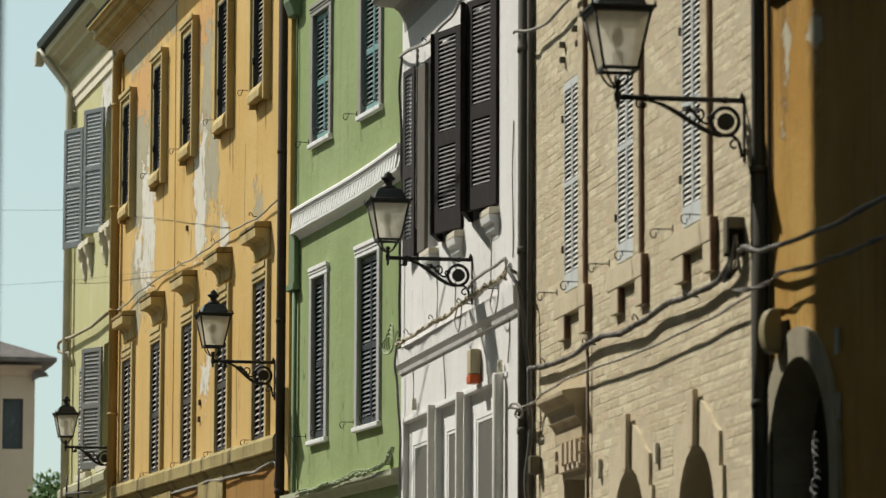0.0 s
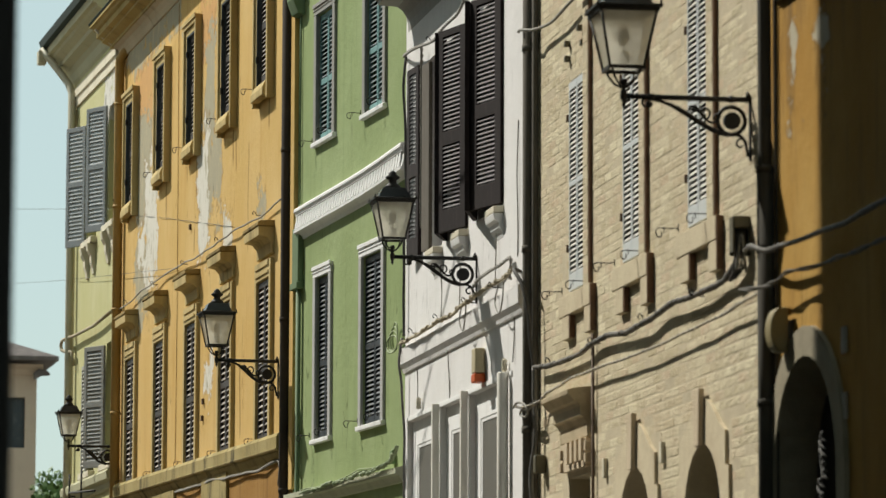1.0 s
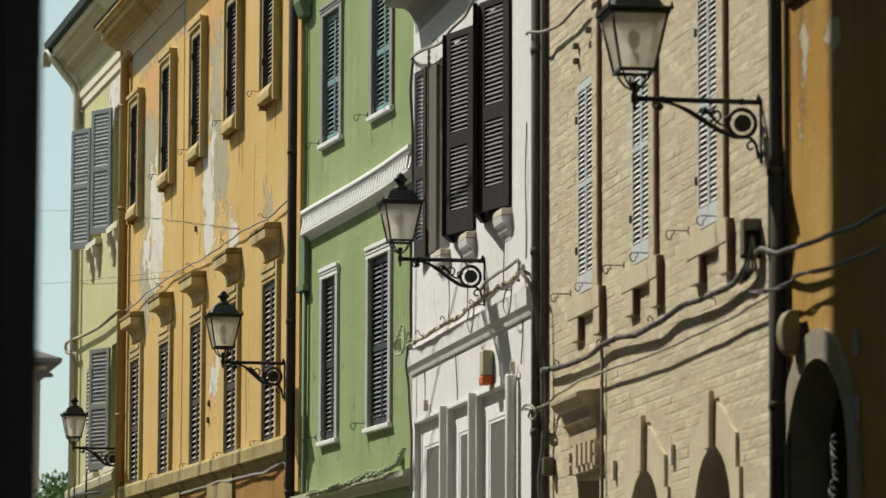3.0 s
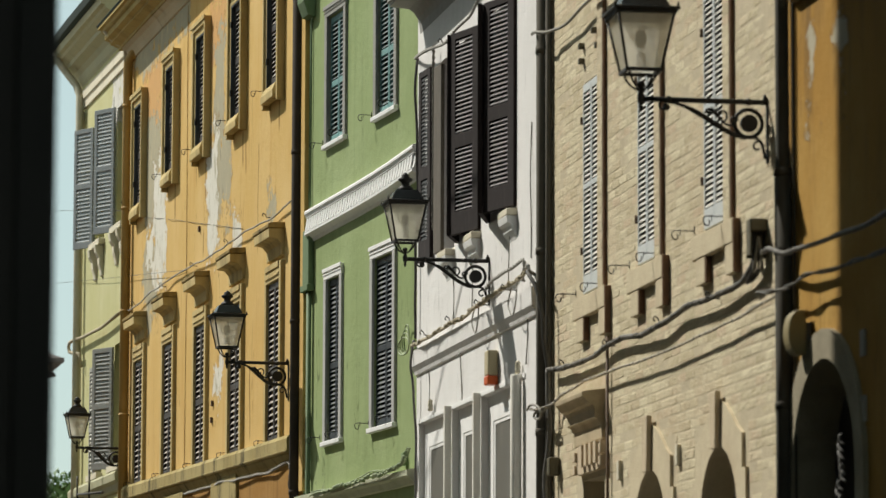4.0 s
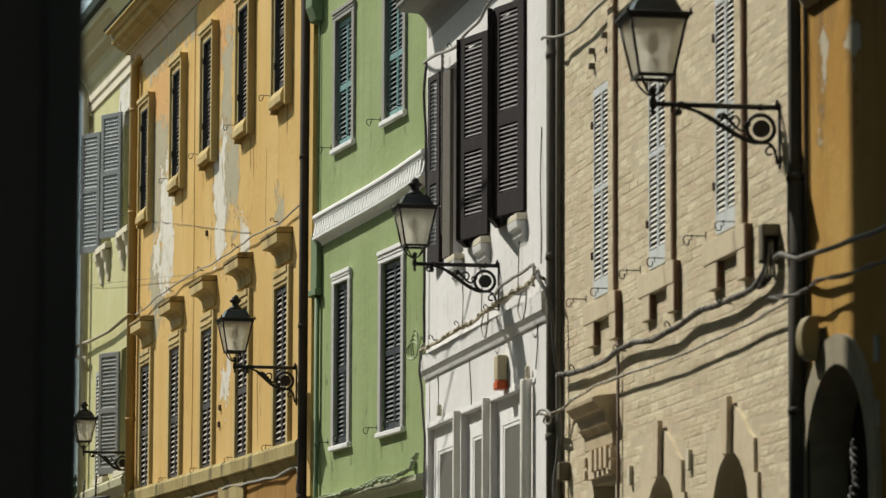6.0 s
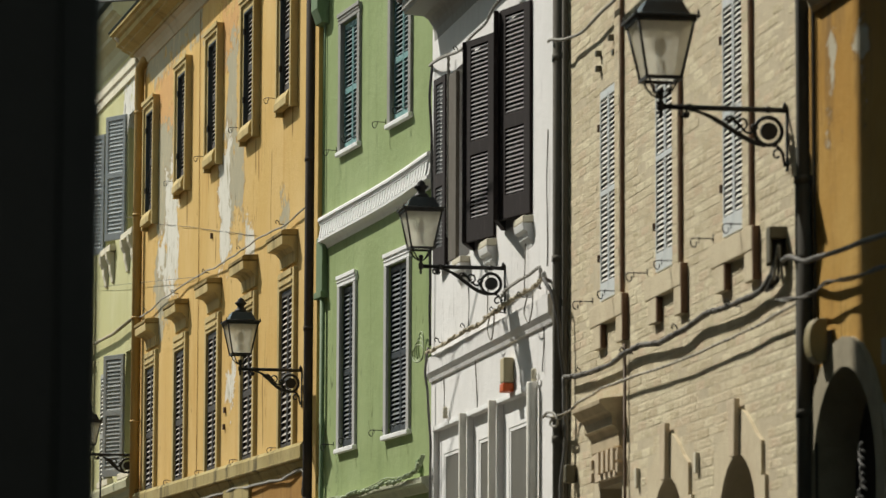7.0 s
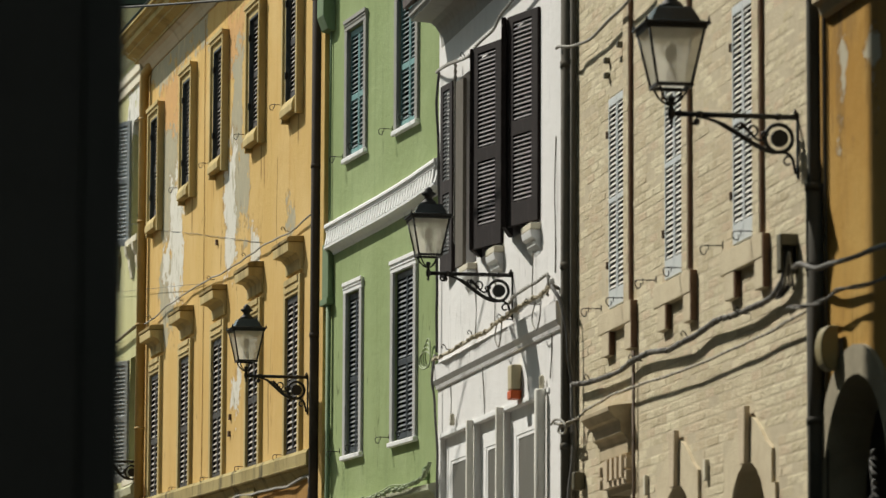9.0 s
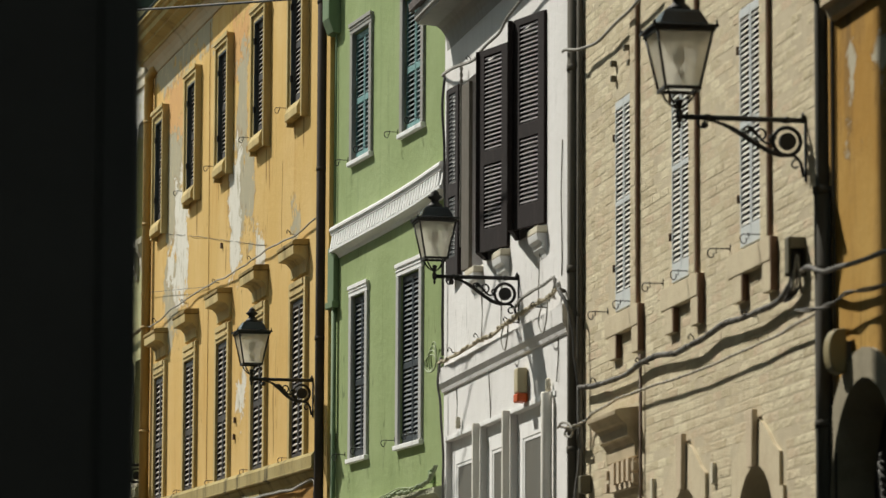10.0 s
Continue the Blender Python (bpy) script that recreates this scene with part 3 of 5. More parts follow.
Geo().tube(bezier((4.90, -0.009, 11.55), (4.86, -0.009, 10.4), (5.02, -0.009, 9.2), (4.97, -0.009, 5.35), 20), 0.0045, 6).part("wall_wire", M_COPPER, yellow, "thin brown wire down the wall")
lowp.part("ground_floor_render", M_YELLOW_LOW, yellow, "dark ochre ground floor plaster")
for c in LOW[::2]:
    Geo().box(c - 0.6, c + 0.6, 0.12, 0.17, 0.1, 3.2).part("door", M_DOOR, yellow, "dark wooden street door")
# eave: boarded soffit, cornice and gutter
cove = Geo().prism([(0.0, 11.60), (-0.02, 11.605), (-0.03, 11.63), (-0.05, 11.68), (-0.09, 11.74), (-0.15, 11.78), (0.0, 11.79)], 0.0, 12.6, "x")
cove.part("cove", M_COVE, yellow, "grey-beige plaster cove under the eave")
ev = Geo().prism([(0.0, 11.795), (-0.16, 11.79), (-0.165, 11.83), (-0.28, 11.88), (-0.285, 11.91), (-0.36, 11.935), (-0.36, 12.02), (-0.40, 12.035), (-0.42, 12.075), (-0.46, 12.085), (-0.46, 12.13), (0.3, 12.2), (0.3, 11.795)], -0.28, 12.6, "x")
ev.part("eave", M_SOFFIT_Y, yellow, "ochre boxed eave")
gt = Geo().prism([(-0.45 - 0.03 * math.cos(a), 12.15 - 0.03 * math.sin(a)) for a in [math.pi * i / 8 for i in range(9)]], -0.32, 12.65, "x")
gt.part("gutter", M_GUTTER, yellow, "dark eave gutter")
dp = Geo().tube([(0.45, 0.02, 11.66), (0.35, -0.04, 11.64), (0.24, -0.085, 11.55), (0.22, -0.085, 11.4), (0.22, -0.085, 0.2)], 0.070, 12)
for z in (10.9, 9.4, 7.9, 6.4, 4.9):
    dp.lathe([(0.079, z - 0.02), (0.079, z + 0.02)], 0.22, -0.085, 12)
dp.part("downpipe", M_COPPER, yellow, "brown copper downpipe")

cpp = Geo().tube([(-0.05, -0.40, 12.05), (-0.08, -0.30, 11.95), (-0.1, -0.08, 11.8), (-0.1, -0.06, 11.6), (-0.1, -0.06, 0.2)], 0.038, 10)
cpp.part("downpipe", M_PIPE_CREAM, yellow, "cream painted downpipe")

# ---- pale house at the far end ----
pale = thing("pale_house", F_YELLOW, "pale yellow corner house with cream cornice and grey-blue shutters", "house")
pholes = [(-3.35, -2.45, 9.3, 11.1), (-1.25, -0.35, 9.3, 11.1), (-3.3, -2.4, 5.75, 7.55), (-1.25, -0.35, 5.75, 7.55)]
wall(-4.95, -0.01, -0.1, 12.3, 0.4, pholes).part("wall", M_PALE, pale)
house_body(pale, -4.95, -0.01, 12.3, 9.0, M_PALE, M_ROOF)
for h in pholes:
    Geo().box(h[0], h[1], 0.2, 0.24, h[2], h[3]).part("window", M_GLASS, pale, "dark glazed window")
    Geo().box(h[0] - 0.08, h[1] + 0.08, -0.10, 0.1, h[2] - 0.10, h[2] - 0.003).part("sill", M_CREAM, pale, "", None, 0.01)
for hx, z0, z1, ang in ((-3.4, 9.27, 11.13, -27), (-1.3, 9.25, 11.12, -27), (-1.2, 5.72, 7.52, -27)):
    fm, sm = (M_SH_GREY, M_SL_GREY) if z0 > 8 else (M_SH_LIGHT, M_SL_LIGHT)
    leaf(pale, hx, -0.05, z0, z1, 0.5, fm, sm, "grey-blue louvred shutter standing open", 0.056, (0.52,), -ang, -1, 0.07, True, 0.04, 0.026, 0.060)
cb = Geo().prism([(0.0, 11.60), (-0.03, 11.60), (-0.03, 11.73), (-0.055, 11.75), (-0.055, 11.89), (0.0, 11.92)], -5.05, -0.3, "x")
cb.part("cornice", M_CREAM, pale, "cream moulded cornice")
pe = Geo().prism([(0.0, 12.0), (-0.03, 12.05), (-0.05, 12.18), (-0.10, 12.25), (-0.22, 12.31), (-0.23, 12.37), (-0.34, 12.44), (-0.36, 12.48), (-0.42, 12.5), (-0.42, 12.62), (0.4, 12.7), (0.4, 12.0)], -5.35, -0.3, "x")
pe.part("eave", M_PALE_SOFFIT, pale, "pale green boxed eave")
pg = Geo().prism([(-0.40, 12.62), (-0.50, 12.64), (-0.53, 12.74), (-0.5, 12.76), (0.6, 13.1), (0.6, 12.75), (-0.40, 12.68)], -5.35, -0.3, "x")
pg.part("gutter", M_GUTTER, pale, "dark green gutter and roof edge")
cp = Geo().box(-5.0, -4.7, -0.03, 0.3, 0, 11.55).box(-5.08, -4.62, -0.08, 0.3, 11.35, 11.56)
cp.part("corner_pilaster", M_CREAM, pale, "", None, 0.01)
pd = Geo().tube([(-5.2, -0.5, 12.6), (-5.1, -0.4, 12.45), (-4.8, -0.12, 12.0), (-4.55, -0.1, 11.8), (-4.5, -0.1, 0.2)], 0.06, 10)
Geo().prism([(-5.32, 12.36), (-5.16, 12.36), (-5.12, 12.58), (-5.36, 12.58)], -0.56, -0.43).part("rain_hopper", M_PIPE_CREAM, pale, "cream painted rain hopper", None, 0.015)
pd.part("downpipe", M_PIPE_CREAM, pale, "cream painted downpipe")
pb = Geo().tube([(-0.35, -0.08, 7.93), (-2.0, -0.085, 7.89), (-3.9, -0.09, 7.93), (-4.85, -0.11, 7.97), (-5.02, -0.14, 7.95), (-5.05, -0.15, 7.88), (-5.0, -0.14, 7.80), (-4.85, -0.11, 7.77), (-4.3, -0.09, 7.72), (-4.25, -0.06, 7.5)], 0.026, 8)
pb.part("cable_conduit", M_BUNDLE, pale, "thick cream conduit bent round the corner")
for x in (-3.2, -2.55, -1.1, -0.45):
    g = Geo().prism([(0.0, 8.72), (-0.03, 8.73), (-0.045, 8.82), (-0.07, 8.90), (-0.075, 9.0), (-0.12, 9.08), (-0.14, 9.195), (0.0, 9.195)], x - 0.09, x + 0.09, "x")
    g.part("sill_corbel", M_CREAM, pale, "cream scrolled corbel under the sill", None, 0.01)
Geo().prism([(0.0, 5.36), (-0.05, 5.38), (-0.07, 5.46), (-0.12, 5.50), (-0.13, 5.60), (-0.10, 5.64), (0.0, 5.66)], -5.08, -0.3, "x").part("string_course", M_PALE_SOFFIT, pale, "cream moulded band above the ground floor")
leaf(pale, -3.44, -0.05, 5.50, 7.40, 0.46, M_SH_LIGHT, M_SL_PALE, "pale louvred shutter folded against the wall", 0.06, (0.5,), 0, 1, 0.05, True, 0.04, 0.02, 0.03)

g = Geo().tube([(-3.9, -0.16, 5.5), (-1.2, -0.16, 5.37)], 0.018, 6)
for x in (-3.8, -2.55):
    g.tube([(x, -0.16, 5.2), (x, -0.16, 5.78)], 0.016, 6)
    g.tube([(x, 0.0, 5.44), (x, -0.16, 5.44)], 0.014, 6)
g.part("iron_bracket", M_IRON, pale, "black iron bracket bars")

# ---- green house ----
green = thing("green_house", F_GREEN, "green rendered town house with white dentil cornice", "house")
GUP, GLO = (1.40, 3.58), (1.36, 3.52)
gh = [(c - 0.37, c + 0.37, 8.52, 10.0) for c in GUP] + [(GLO[0] - 0.30, GLO[0] + 0.30, 5.10, 6.95), (GLO[1] - 0.41, GLO[1] + 0.41, 5.10, 6.95), (1.6, 3.4, 0.1, 3.3)]
wall(-0.05, 4.87, -0.1, 11.2, 0.4, gh).part("wall", M_GREEN, green)
house_body(green, -0.05, 4.87, 11.2, 9.0, M_GREEN, M_ROOF)
for c, hw, z0, z1, fm, sm, top in ((GUP[0], 0.37, 8.52, 10.0, M_SH_TEAL, M_SL_TEAL, 0.12), (GUP[1], 0.37, 8.52, 10.0, M_SH_TEAL, M_SL_TEAL, 0.12),
                                  (GLO[0], 0.30, 5.10, 6.95, M_SH_DARK, M_SL_DARK, 0.12), (GLO[1], 0.41, 5.10, 6.95, M_SH_DARK, M_SL_DARK, 0.13)):
    s = Geo().box(c - hw - 0.11, c - hw, -0.03, 0.06, z0, z1).box(c + hw, c + hw + 0.11, -0.03, 0.06, z0, z1)
    hd = Geo().box(c - hw - 0.11, c + hw + 0.11, -0.03, 0.06, z1 + 0.002, z1 + top)
    hd.box(c - hw - 0.12, c + hw + 0.12, -0.045, -0.031, z1 + top - 0.035, z1 + top + 0.01).box(c - hw - 0.115, c + hw + 0.115, -0.038, -0.031, z1 + 0.05, z1 + 0.065)
    hd.part("window_head", M_WHITE_TRIM if z0 < 7 else M_TAUPE_TRIM, green, "moulded window head", None, 0.004)
    sur = s.part("window_surround", M_GREY_TRIM if z0 < 7 else M_TAUPE_TRIM, green, "grey painted surround", None, 0.006)
    Geo().box(c - hw - 0.13, c + hw + 0.13, -0.055, 0.06, z0 - 0.055, z0 - 0.002).part("sill", M_WHITE_TRIM, sur, "", None, 0.008)
    Geo().box(c - hw, c + hw, 0.08, 0.10, z0, z1).part("pane", M_GLASS, sur)
    for sd in (1, -1):
        leaf(green, c - sd * (hw - 0.003), 0.022, z0 + 0.02, z1 - 0.01, hw - 0.008, fm, sm, "closed louvred shutter", 0.052, (0.46,), 0, sd, 0.03, True, 0.04, 0.02, 0.028, 0.07, 0.07)
SAG = [(0.30, -0.055), (0.9, -0.045), (1.7, -0.034), (2.5, -0.024), (3.3, -0.006), (4.0, 0.018), (4.5, 0.044), (4.97, 0.065)]
dc = Geo().loft([(0.0, 7.53), (-0.012, 7.535), (-0.024, 7.565), (-0.06, 7.59), (-0.098, 7.605), (-0.098, 7.634), (-0.084, 7.638), (-0.076, 7.66), (-0.062, 7.72), (-0.057, 7.80), (-0.078, 7.804), (-0.080, 7.824), (-0.086, 7.828), (-0.086, 7.842), (-0.098, 7.848), (-0.098, 7.872), (-0.09, 7.89), (0.0, 7.91)], SAG)
cor = dc.part("cornice", M_WHITE_TRIM, green, "white sagging cornice with a row of dentils")
dent = Geo().loft([(-0.050, 7.797), (-0.074, 7.797), (-0.079, 7.74), (-0.094, 7.665), (-0.097, 7.642), (-0.070, 7.642), (-0.056, 7.72)], [(-0.031, 0.0), (0.031, 0.0)]).data("dentil", M_WHITE_TRIM)
for i in range(41):
    x = 0.36 + i * 0.1125
    (xa, za), (xb, zb) = [(p, q) for p, q in zip(SAG, SAG[1:]) if p[0] <= x <= q[0]][0]
    share("dentil", dent, cor, shift(x, 0, za + (zb - za) * (x - xa) / (xb - xa)))
lc = Geo().prism([(0.0, 4.38), (-0.04, 4.39), (-0.08, 4.45), (-0.12, 4.47), (-0.12, 4.53), (0.0, 4.56)], 0.0, 4.9, "x")
lc.part("string_course", M_PALE_GREEN, green, "pale string course above the ground floor")
Geo().box(1.6, 3.4, 0.12, 0.17, 0.1, 3.3).part("door", M_DOOR, green, "dark wooden street door")
gp = Geo().box(0.12, 0.40, -0.07, -0.002, 6.98, 7.62).box(0.09, 0.43, -0.09, -0.002, 6.90, 6.98)
gp.part("pipe_box", M_CASING, green, "dark green pipe casing", None, 0.01)
Geo().prism([(-0.002, 10.12), (-0.09, 10.14), (-0.15, 10.30), (-0.15, 10.75), (-0.002, 10.75)], 0.10, 0.40, "x").part("rain_hopper", M_CASING, green, "dark green rain hopper", None, 0.01)
gp = Geo().tube([(0.33, -0.04, 6.9), (0.33, -0.04, 0.2)], 0.03, 10)
gp.part("downpipe", M_CASING, green, "green painted downpipe")
Geo().tube([(0.28, -0.02, 11.0), (0.28, -0.02, 7.9)], 0.012, 8).part("conduit", M_CASING, green, "thin green conduit")
Geo().box(-0.05, 0.11, -0.052, -0.001, 4.6, 11.1).part("corner_strip", M_YELLOW, green, "strip of yellow render at the joint")
bp = Geo().tube([(-0.20, -0.075, 12.2), (-0.20, -0.075, 0.2)], 0.053, 12)
for z in (10.6, 8.6, 6.6, 4.6):
    bp.lathe([(0.062, z - 0.025), (0.062, z + 0.025)], -0.20, -0.075, 12)
bp.part("downpipe", M_PIPE_BROWN, green, "thick dark brown downpipe")

# ---- white house ----
white = thing("white_house", F_WHITE, "white rendered town house with dark louvred shutters", "house")
WX = [(1.2, 2.1), (2.30, 3.47), (3.86, 5.2)]
BAYS = [(0.15, 1.97), (2.04, 3.48), (3.55, 5.40)]
wh = [(a, b, 6.62, 8.62) for a, b in WX] + [(a, b, 0.5, 4.99) for a, b in BAYS]
wall(0.0, 6.08, -0.1, 9.6, 0.4, wh).part("wall", M_WHITE, white)
house_body(white, 0.0, 6.08, 9.6, 9.0, M_WHITE, M_ROOF)
for a, b in WX:
    Geo().box(a, b, 0.2, 0.24, 6.62, 8.62).part("window", M_GLASS, white, "dark glazed window")
    c = (a + b) / 2
    sl = Geo().prism([(0.0, 6.31), (-0.015, 6.36), (-0.045, 6.40), (-0.055, 6.45), (-0.085, 6.47), (-0.10, 6.535), (0.1, 6.535), (0.1, 6.31)], b - 0.42, b + 0.01, "x")
    sl = sl.part("sill", M_WHITE_TRIM, white, "white moulded sill", None, 0.006)
    Geo().box(b - 0.44, b + 0.03, -0.10, 0.1, 6.538, 6.60).part("slab", M_CREAM, sl, "cream sill slab", None, 0.008)
for (a, b), (fa, na) in zip(WX[1:], ((19, 15), (17, 15))):
    w = 0.64
    leaf(white, a, -0.03, 6.63, 8.63, b - a - 0.58, M_SH_WINE, M_SL_WINE, "dark brown louvred shutter left ajar", 0.042, (0.46,), -fa, 1, 0.13, True, 0.045, 0.018, 0.023, 0.14, 0.22)
    leaf(white, b, -0.03, 6.63, 8.63, w, M_SH_WINE, M_SL_WINE, "dark brown louvred shutter left ajar", 0.042, (0.46,), na, -1, 0.13, True, 0.045, 0.018, 0.023, 0.14, 0.22)
leaf(white, 0.99, -0.05, 6.63, 8.63, 0.45, M_SH_WINE, M_IRON, "dark brown louvred shutter folded open", 0.042, (0.46,), 5, -1, 0.10, True, 0.045, 0.015, 0.040, 0.14, 0.22)
Geo().box(-0.30, 0.0, 0.0, 0.04, 0.0, 1.92).part("shutter_panel", M_TAUPE, white, "plain taupe inner shutter panel", shift(1.66, -0.06, 6.63, 4), 0.006)
sc = Geo().prism([(0.0, 5.51), (-0.02, 5.515), (-0.03, 5.55), (-0.06, 5.60), (-0.065, 5.76), (0.0, 5.79)], 0.0, 6.16, "x")
sc.part("string_course", M_WHITE, white, "white plaster band carrying cables")
cv = [(0.02, 9.12), (0.0, 9.12), (-0.008, 9.22), (-0.03, 9.29), (-0.07, 9.35), (-0.12, 9.385), (-0.33, 9.40), (-0.335, 9.43), (-0.355, 9.44), (-0.355, 9.52), (0.3, 9.7), (0.3, 9.12)]
# taupe colour puts the shade of the underside into the cove
Geo().prism(cv, 0.12, 6.12, "x").part("cornice", M_TAUPE_TRIM, white, "coved eaves cornice, coloured taupe for its shade")
Geo().prism([(-0.356, 9.53), (-0.40, 9.54), (-0.41, 9.62), (0.1, 9.74), (0.1, 9.66), (-0.356, 9.58)], 0.05, 6.15, "x").part("gutter", M_SLATE, white, "dark eave gutter")
# shop front: three deep bays behind square posts
fr = Geo().box(0.12, 5.62, -0.012, -0.002, 4.993, 5.04)
fr.part("shopfront_lintel", M_WHITE_TRIM, white, "white painted shopfront head", None, 0.003)
for a, b in BAYS:
    w = wall(a, b, 0.5, 4.99, 0.06, [(a + 0.28, b - 0.12, 0.5, 4.735)])
    w.v = [(x, y + 0.058, z) for x, y, z in w.v]
    win = w.part("window_frame", M_WHITE_TRIM, white, "white painted window frame", None, 0.004)
    w = wall(a + 0.28, b - 0.12, 0.5, 4.735, 0.035, [(a + 0.345, b - 0.18, 0.5, 4.70)])
    w.v = [(x, y + 0.064, z) for x, y, z in w.v]
    w.part("sash", M_WHITE_TRIM, win, "", None, 0.003)
    Geo().box(a + 0.345, b - 0.18, 0.070, 0.080, 0.5, 4.70).part("pane", M_BLIND, win, "grey blind behind glass")
for x in (2.035, 3.545):
    Geo().box(x - 0.06, x, -0.082, -0.013, 0.2, 5.03).part("post", M_POST, white, "square grey-white post", None, 0.006)
Geo().lathe([(0.052, 0.2), (0.052, 5.015), (0.044, 5.03)], 5.49, -0.064, 14).part("post", M_POST, white, "round grey-white post")
alarm = thing("alarm_box", F_WHITE @ pose(4.28, -0.03, 5.04), "beige alarm siren box with an orange-red base on the white wall", "alarm")
Geo().box(-0.09, 0.09, -0.075, 0.025, 0.085, 0.325).part("body", M_BEIGE, alarm, "", None, 0.015)
Geo().box(-0.094, 0.094, -0.079, 0.025, 0.0, 0.083).part("base", M_RED, alarm, "orange-red lens", None, 0.012)

# ---- brick house ----
brickh = thing("brick_house", F_BRICK, "sand-coloured brick house with grey-white shutters and arched ground floor windows", "house")
BW = [2.03, 4.13, 6.36]
bh = [(c - 0.23, c + 0.43, 5.45, 7.27) for c in BW]
bh += [(3.78, 4.92, 1.0, 3.80, True), (6.01, 7.15, 1.0, 3.82, True), (1.75, 2.6, 1.0, 3.88)]
wall(0.02, 8.755, 0, 10.5, 0.4, [(a, b, c, d, *e) for a, b, c, d, *e in bh]).part("wall", M_MORTAR, brickh, "lime mortar between the bricks")
house_body(brickh, 0.02, 8.755, 10.5, 9.0, M_MORTAR, M_ROOF)
for c in BW:
    sur = Geo().box(c + 0.45, c + 0.645, -0.036, 0.0, 5.43, 9.0).part("window_surround", M_MORTAR, brickh, "raised brick strip beside the window")
    sl = Geo().box(c - 0.45, c + 0.80, -0.058, 0.02, 5.25, 5.425)
    sl = sl.part("sill", M_SILL, sur, "brick sill on two brackets", None, 0.006)
    # thin dark strips put the shade of the near sides into colour
    Geo().box(c + 0.646, c + 0.675, -0.032, 0.0, 5.43, 9.0).part("edge_brick", M_SIDE_SHADE, sur, "dark red-brown strip painting the shaded side", None, 0.004)
    Geo().box(c + 0.801, c + 0.83, -0.055, 0.02, 5.03, 5.42).part("edge_brick", M_SIDE_SHADE, sur, "dark red-brown strip painting the shaded side", None, 0.004)
    Geo().box(c - 0.059, c - 0.03, -0.049, 0.0, 5.05, 5.246).part("edge_brick", M_SIDE_SHADE, sur, "dark red-brown strip painting the shaded side", None, 0.004)
    Geo().box(c - 0.33, c - 0.06, -0.052, 0.0, 5.05, 5.248).part("sill_bracket", M_SILL, sur, "", None, 0.006)
    Geo().box(c + 0.56, c + 0.80, -0.052, 0.0, 5.03, 5.248).part("sill_bracket", M_SILL, sur, "", None, 0.006)
    Geo().box(c - 0.23, c + 0.43, 0.045, 0.07, 5.45, 7.27).part("pane", M_GLASS, sur)
    for hx, hz in ((c - 0.275, 5.80), (c - 0.275, 6.92), (c + 0.44, 5.92)):
        Geo().box(hx + 0.005, hx + 0.03, -0.03, -0.002, hz, hz + 0.065).part("hinge", M_RUST, sur, "rusty iron hinge", None, 0.006)
    for sd in (1, -1):
        leaf(brickh, c + 0.1 - sd * 0.325, -0.014, 5.46, 7.25, 0.322, M_SH_PALE, M_SL_PALE, "closed grey-white louvred shutter", 0.042, (0.51,), 0, sd, 0.032, True, 0.035, 0.016, 0.024, 0.045, 0.15)
hb = Geo().prism([(0.0, 4.17), (-0.04, 4.175), (-0.048, 4.29), (-0.072, 4.33), (-0.10, 4.345), (-0.105, 4.42), (-0.12, 4.45), (-0.15, 4.462), (-0.185, 4.505), (-0.205, 4.52), (-0.21, 4.558), (-0.15, 4.572), (0.0, 4.59)], 1.56, 2.67, "x")
hb.part("window_hood", M_HOOD, brickh, "moulded sandstone hood", None, 0.006)
gri = Geo().box(1.7, 2.65, -0.05, 0.0, 3.93, 4.165)
gri.part("frieze", M_SANDSTONE, brickh)
for i in range(4):
    Geo().box(1.97 + i * 0.185, 2.06 + i * 0.185, -0.085, -0.051, 3.98, 4.16).part("triglyph_bar", M_SANDSTONE, brickh)
for x, z in ((1.66, 4.04), (1.66, 3.93), (2.68, 4.05), (2.68, 3.95)):
    Geo().box(x, x + 0.07, -0.075, 0.0, z, z + 0.08).part("peg", M_SANDSTONE, brickh, "", None, 0.006)
Geo().box(0.70, 0.81, -0.105, -0.005, 3.99, 4.15).part("junction_box", M_OLIVE, brickh, "dark cable box beside the pipe", None, 0.015)
Geo().box(1.75, 2.6, 0.2, 0.24, 1.0, 3.88).part("window", M_GLASS, brickh, "dark glazed window")
for (a, b, zt) in ((3.78, 4.92, 3.80), (6.01, 7.15, 3.82)):
    cx, r = (a + b) / 2, (b - a) / 2
    n = 12
    out = [(cx - 0.80, 3.15), (cx - 0.80, 3.62), (cx - 0.70, 3.62), (cx - 0.70, 3.87), (cx - 0.52, 3.94), (cx - 0.38, 4.03), (cx - 0.22, 4.11), (cx - 0.09, 4.15), (cx + 0.09, 4.15), (cx + 0.22, 4.11), (cx + 0.38, 4.03), (cx + 0.52, 3.94), (cx + 0.70, 3.87), (cx + 0.70, 3.62), (cx + 0.80, 3.62), (cx + 0.80, 3.15)]
    arc = [(cx + r * math.cos(math.pi * i / n), zt - r + r * math.sin(math.pi * i / n)) for i in range(n + 1)]
    s = Geo()
    half = n // 2
    s.prism(out[8:] + [(cx + r, 3.15)] + arc[:half + 1], -0.026, 0.0)
    s.prism(arc[half:] + [(cx - r, 3.15)] + out[:8], -0.026, 0.0)
    sur = s.part("arch_surround", M_SILL, brickh, "smooth stepped sandstone arch surround")
    Geo().prism([(cx - 0.07, zt - 0.02), (cx + 0.07, zt - 0.02), (cx + 0.10, 4.22), (cx - 0.10, 4.22)], -0.07, -0.027).part("keystone", M_SANDSTONE, sur, "tall keystone", None, 0.006)
    Geo().box(a, b, 0.22, 0.26, 1.0, zt).part("window", M_BLIND, brickh, "dark arched window")
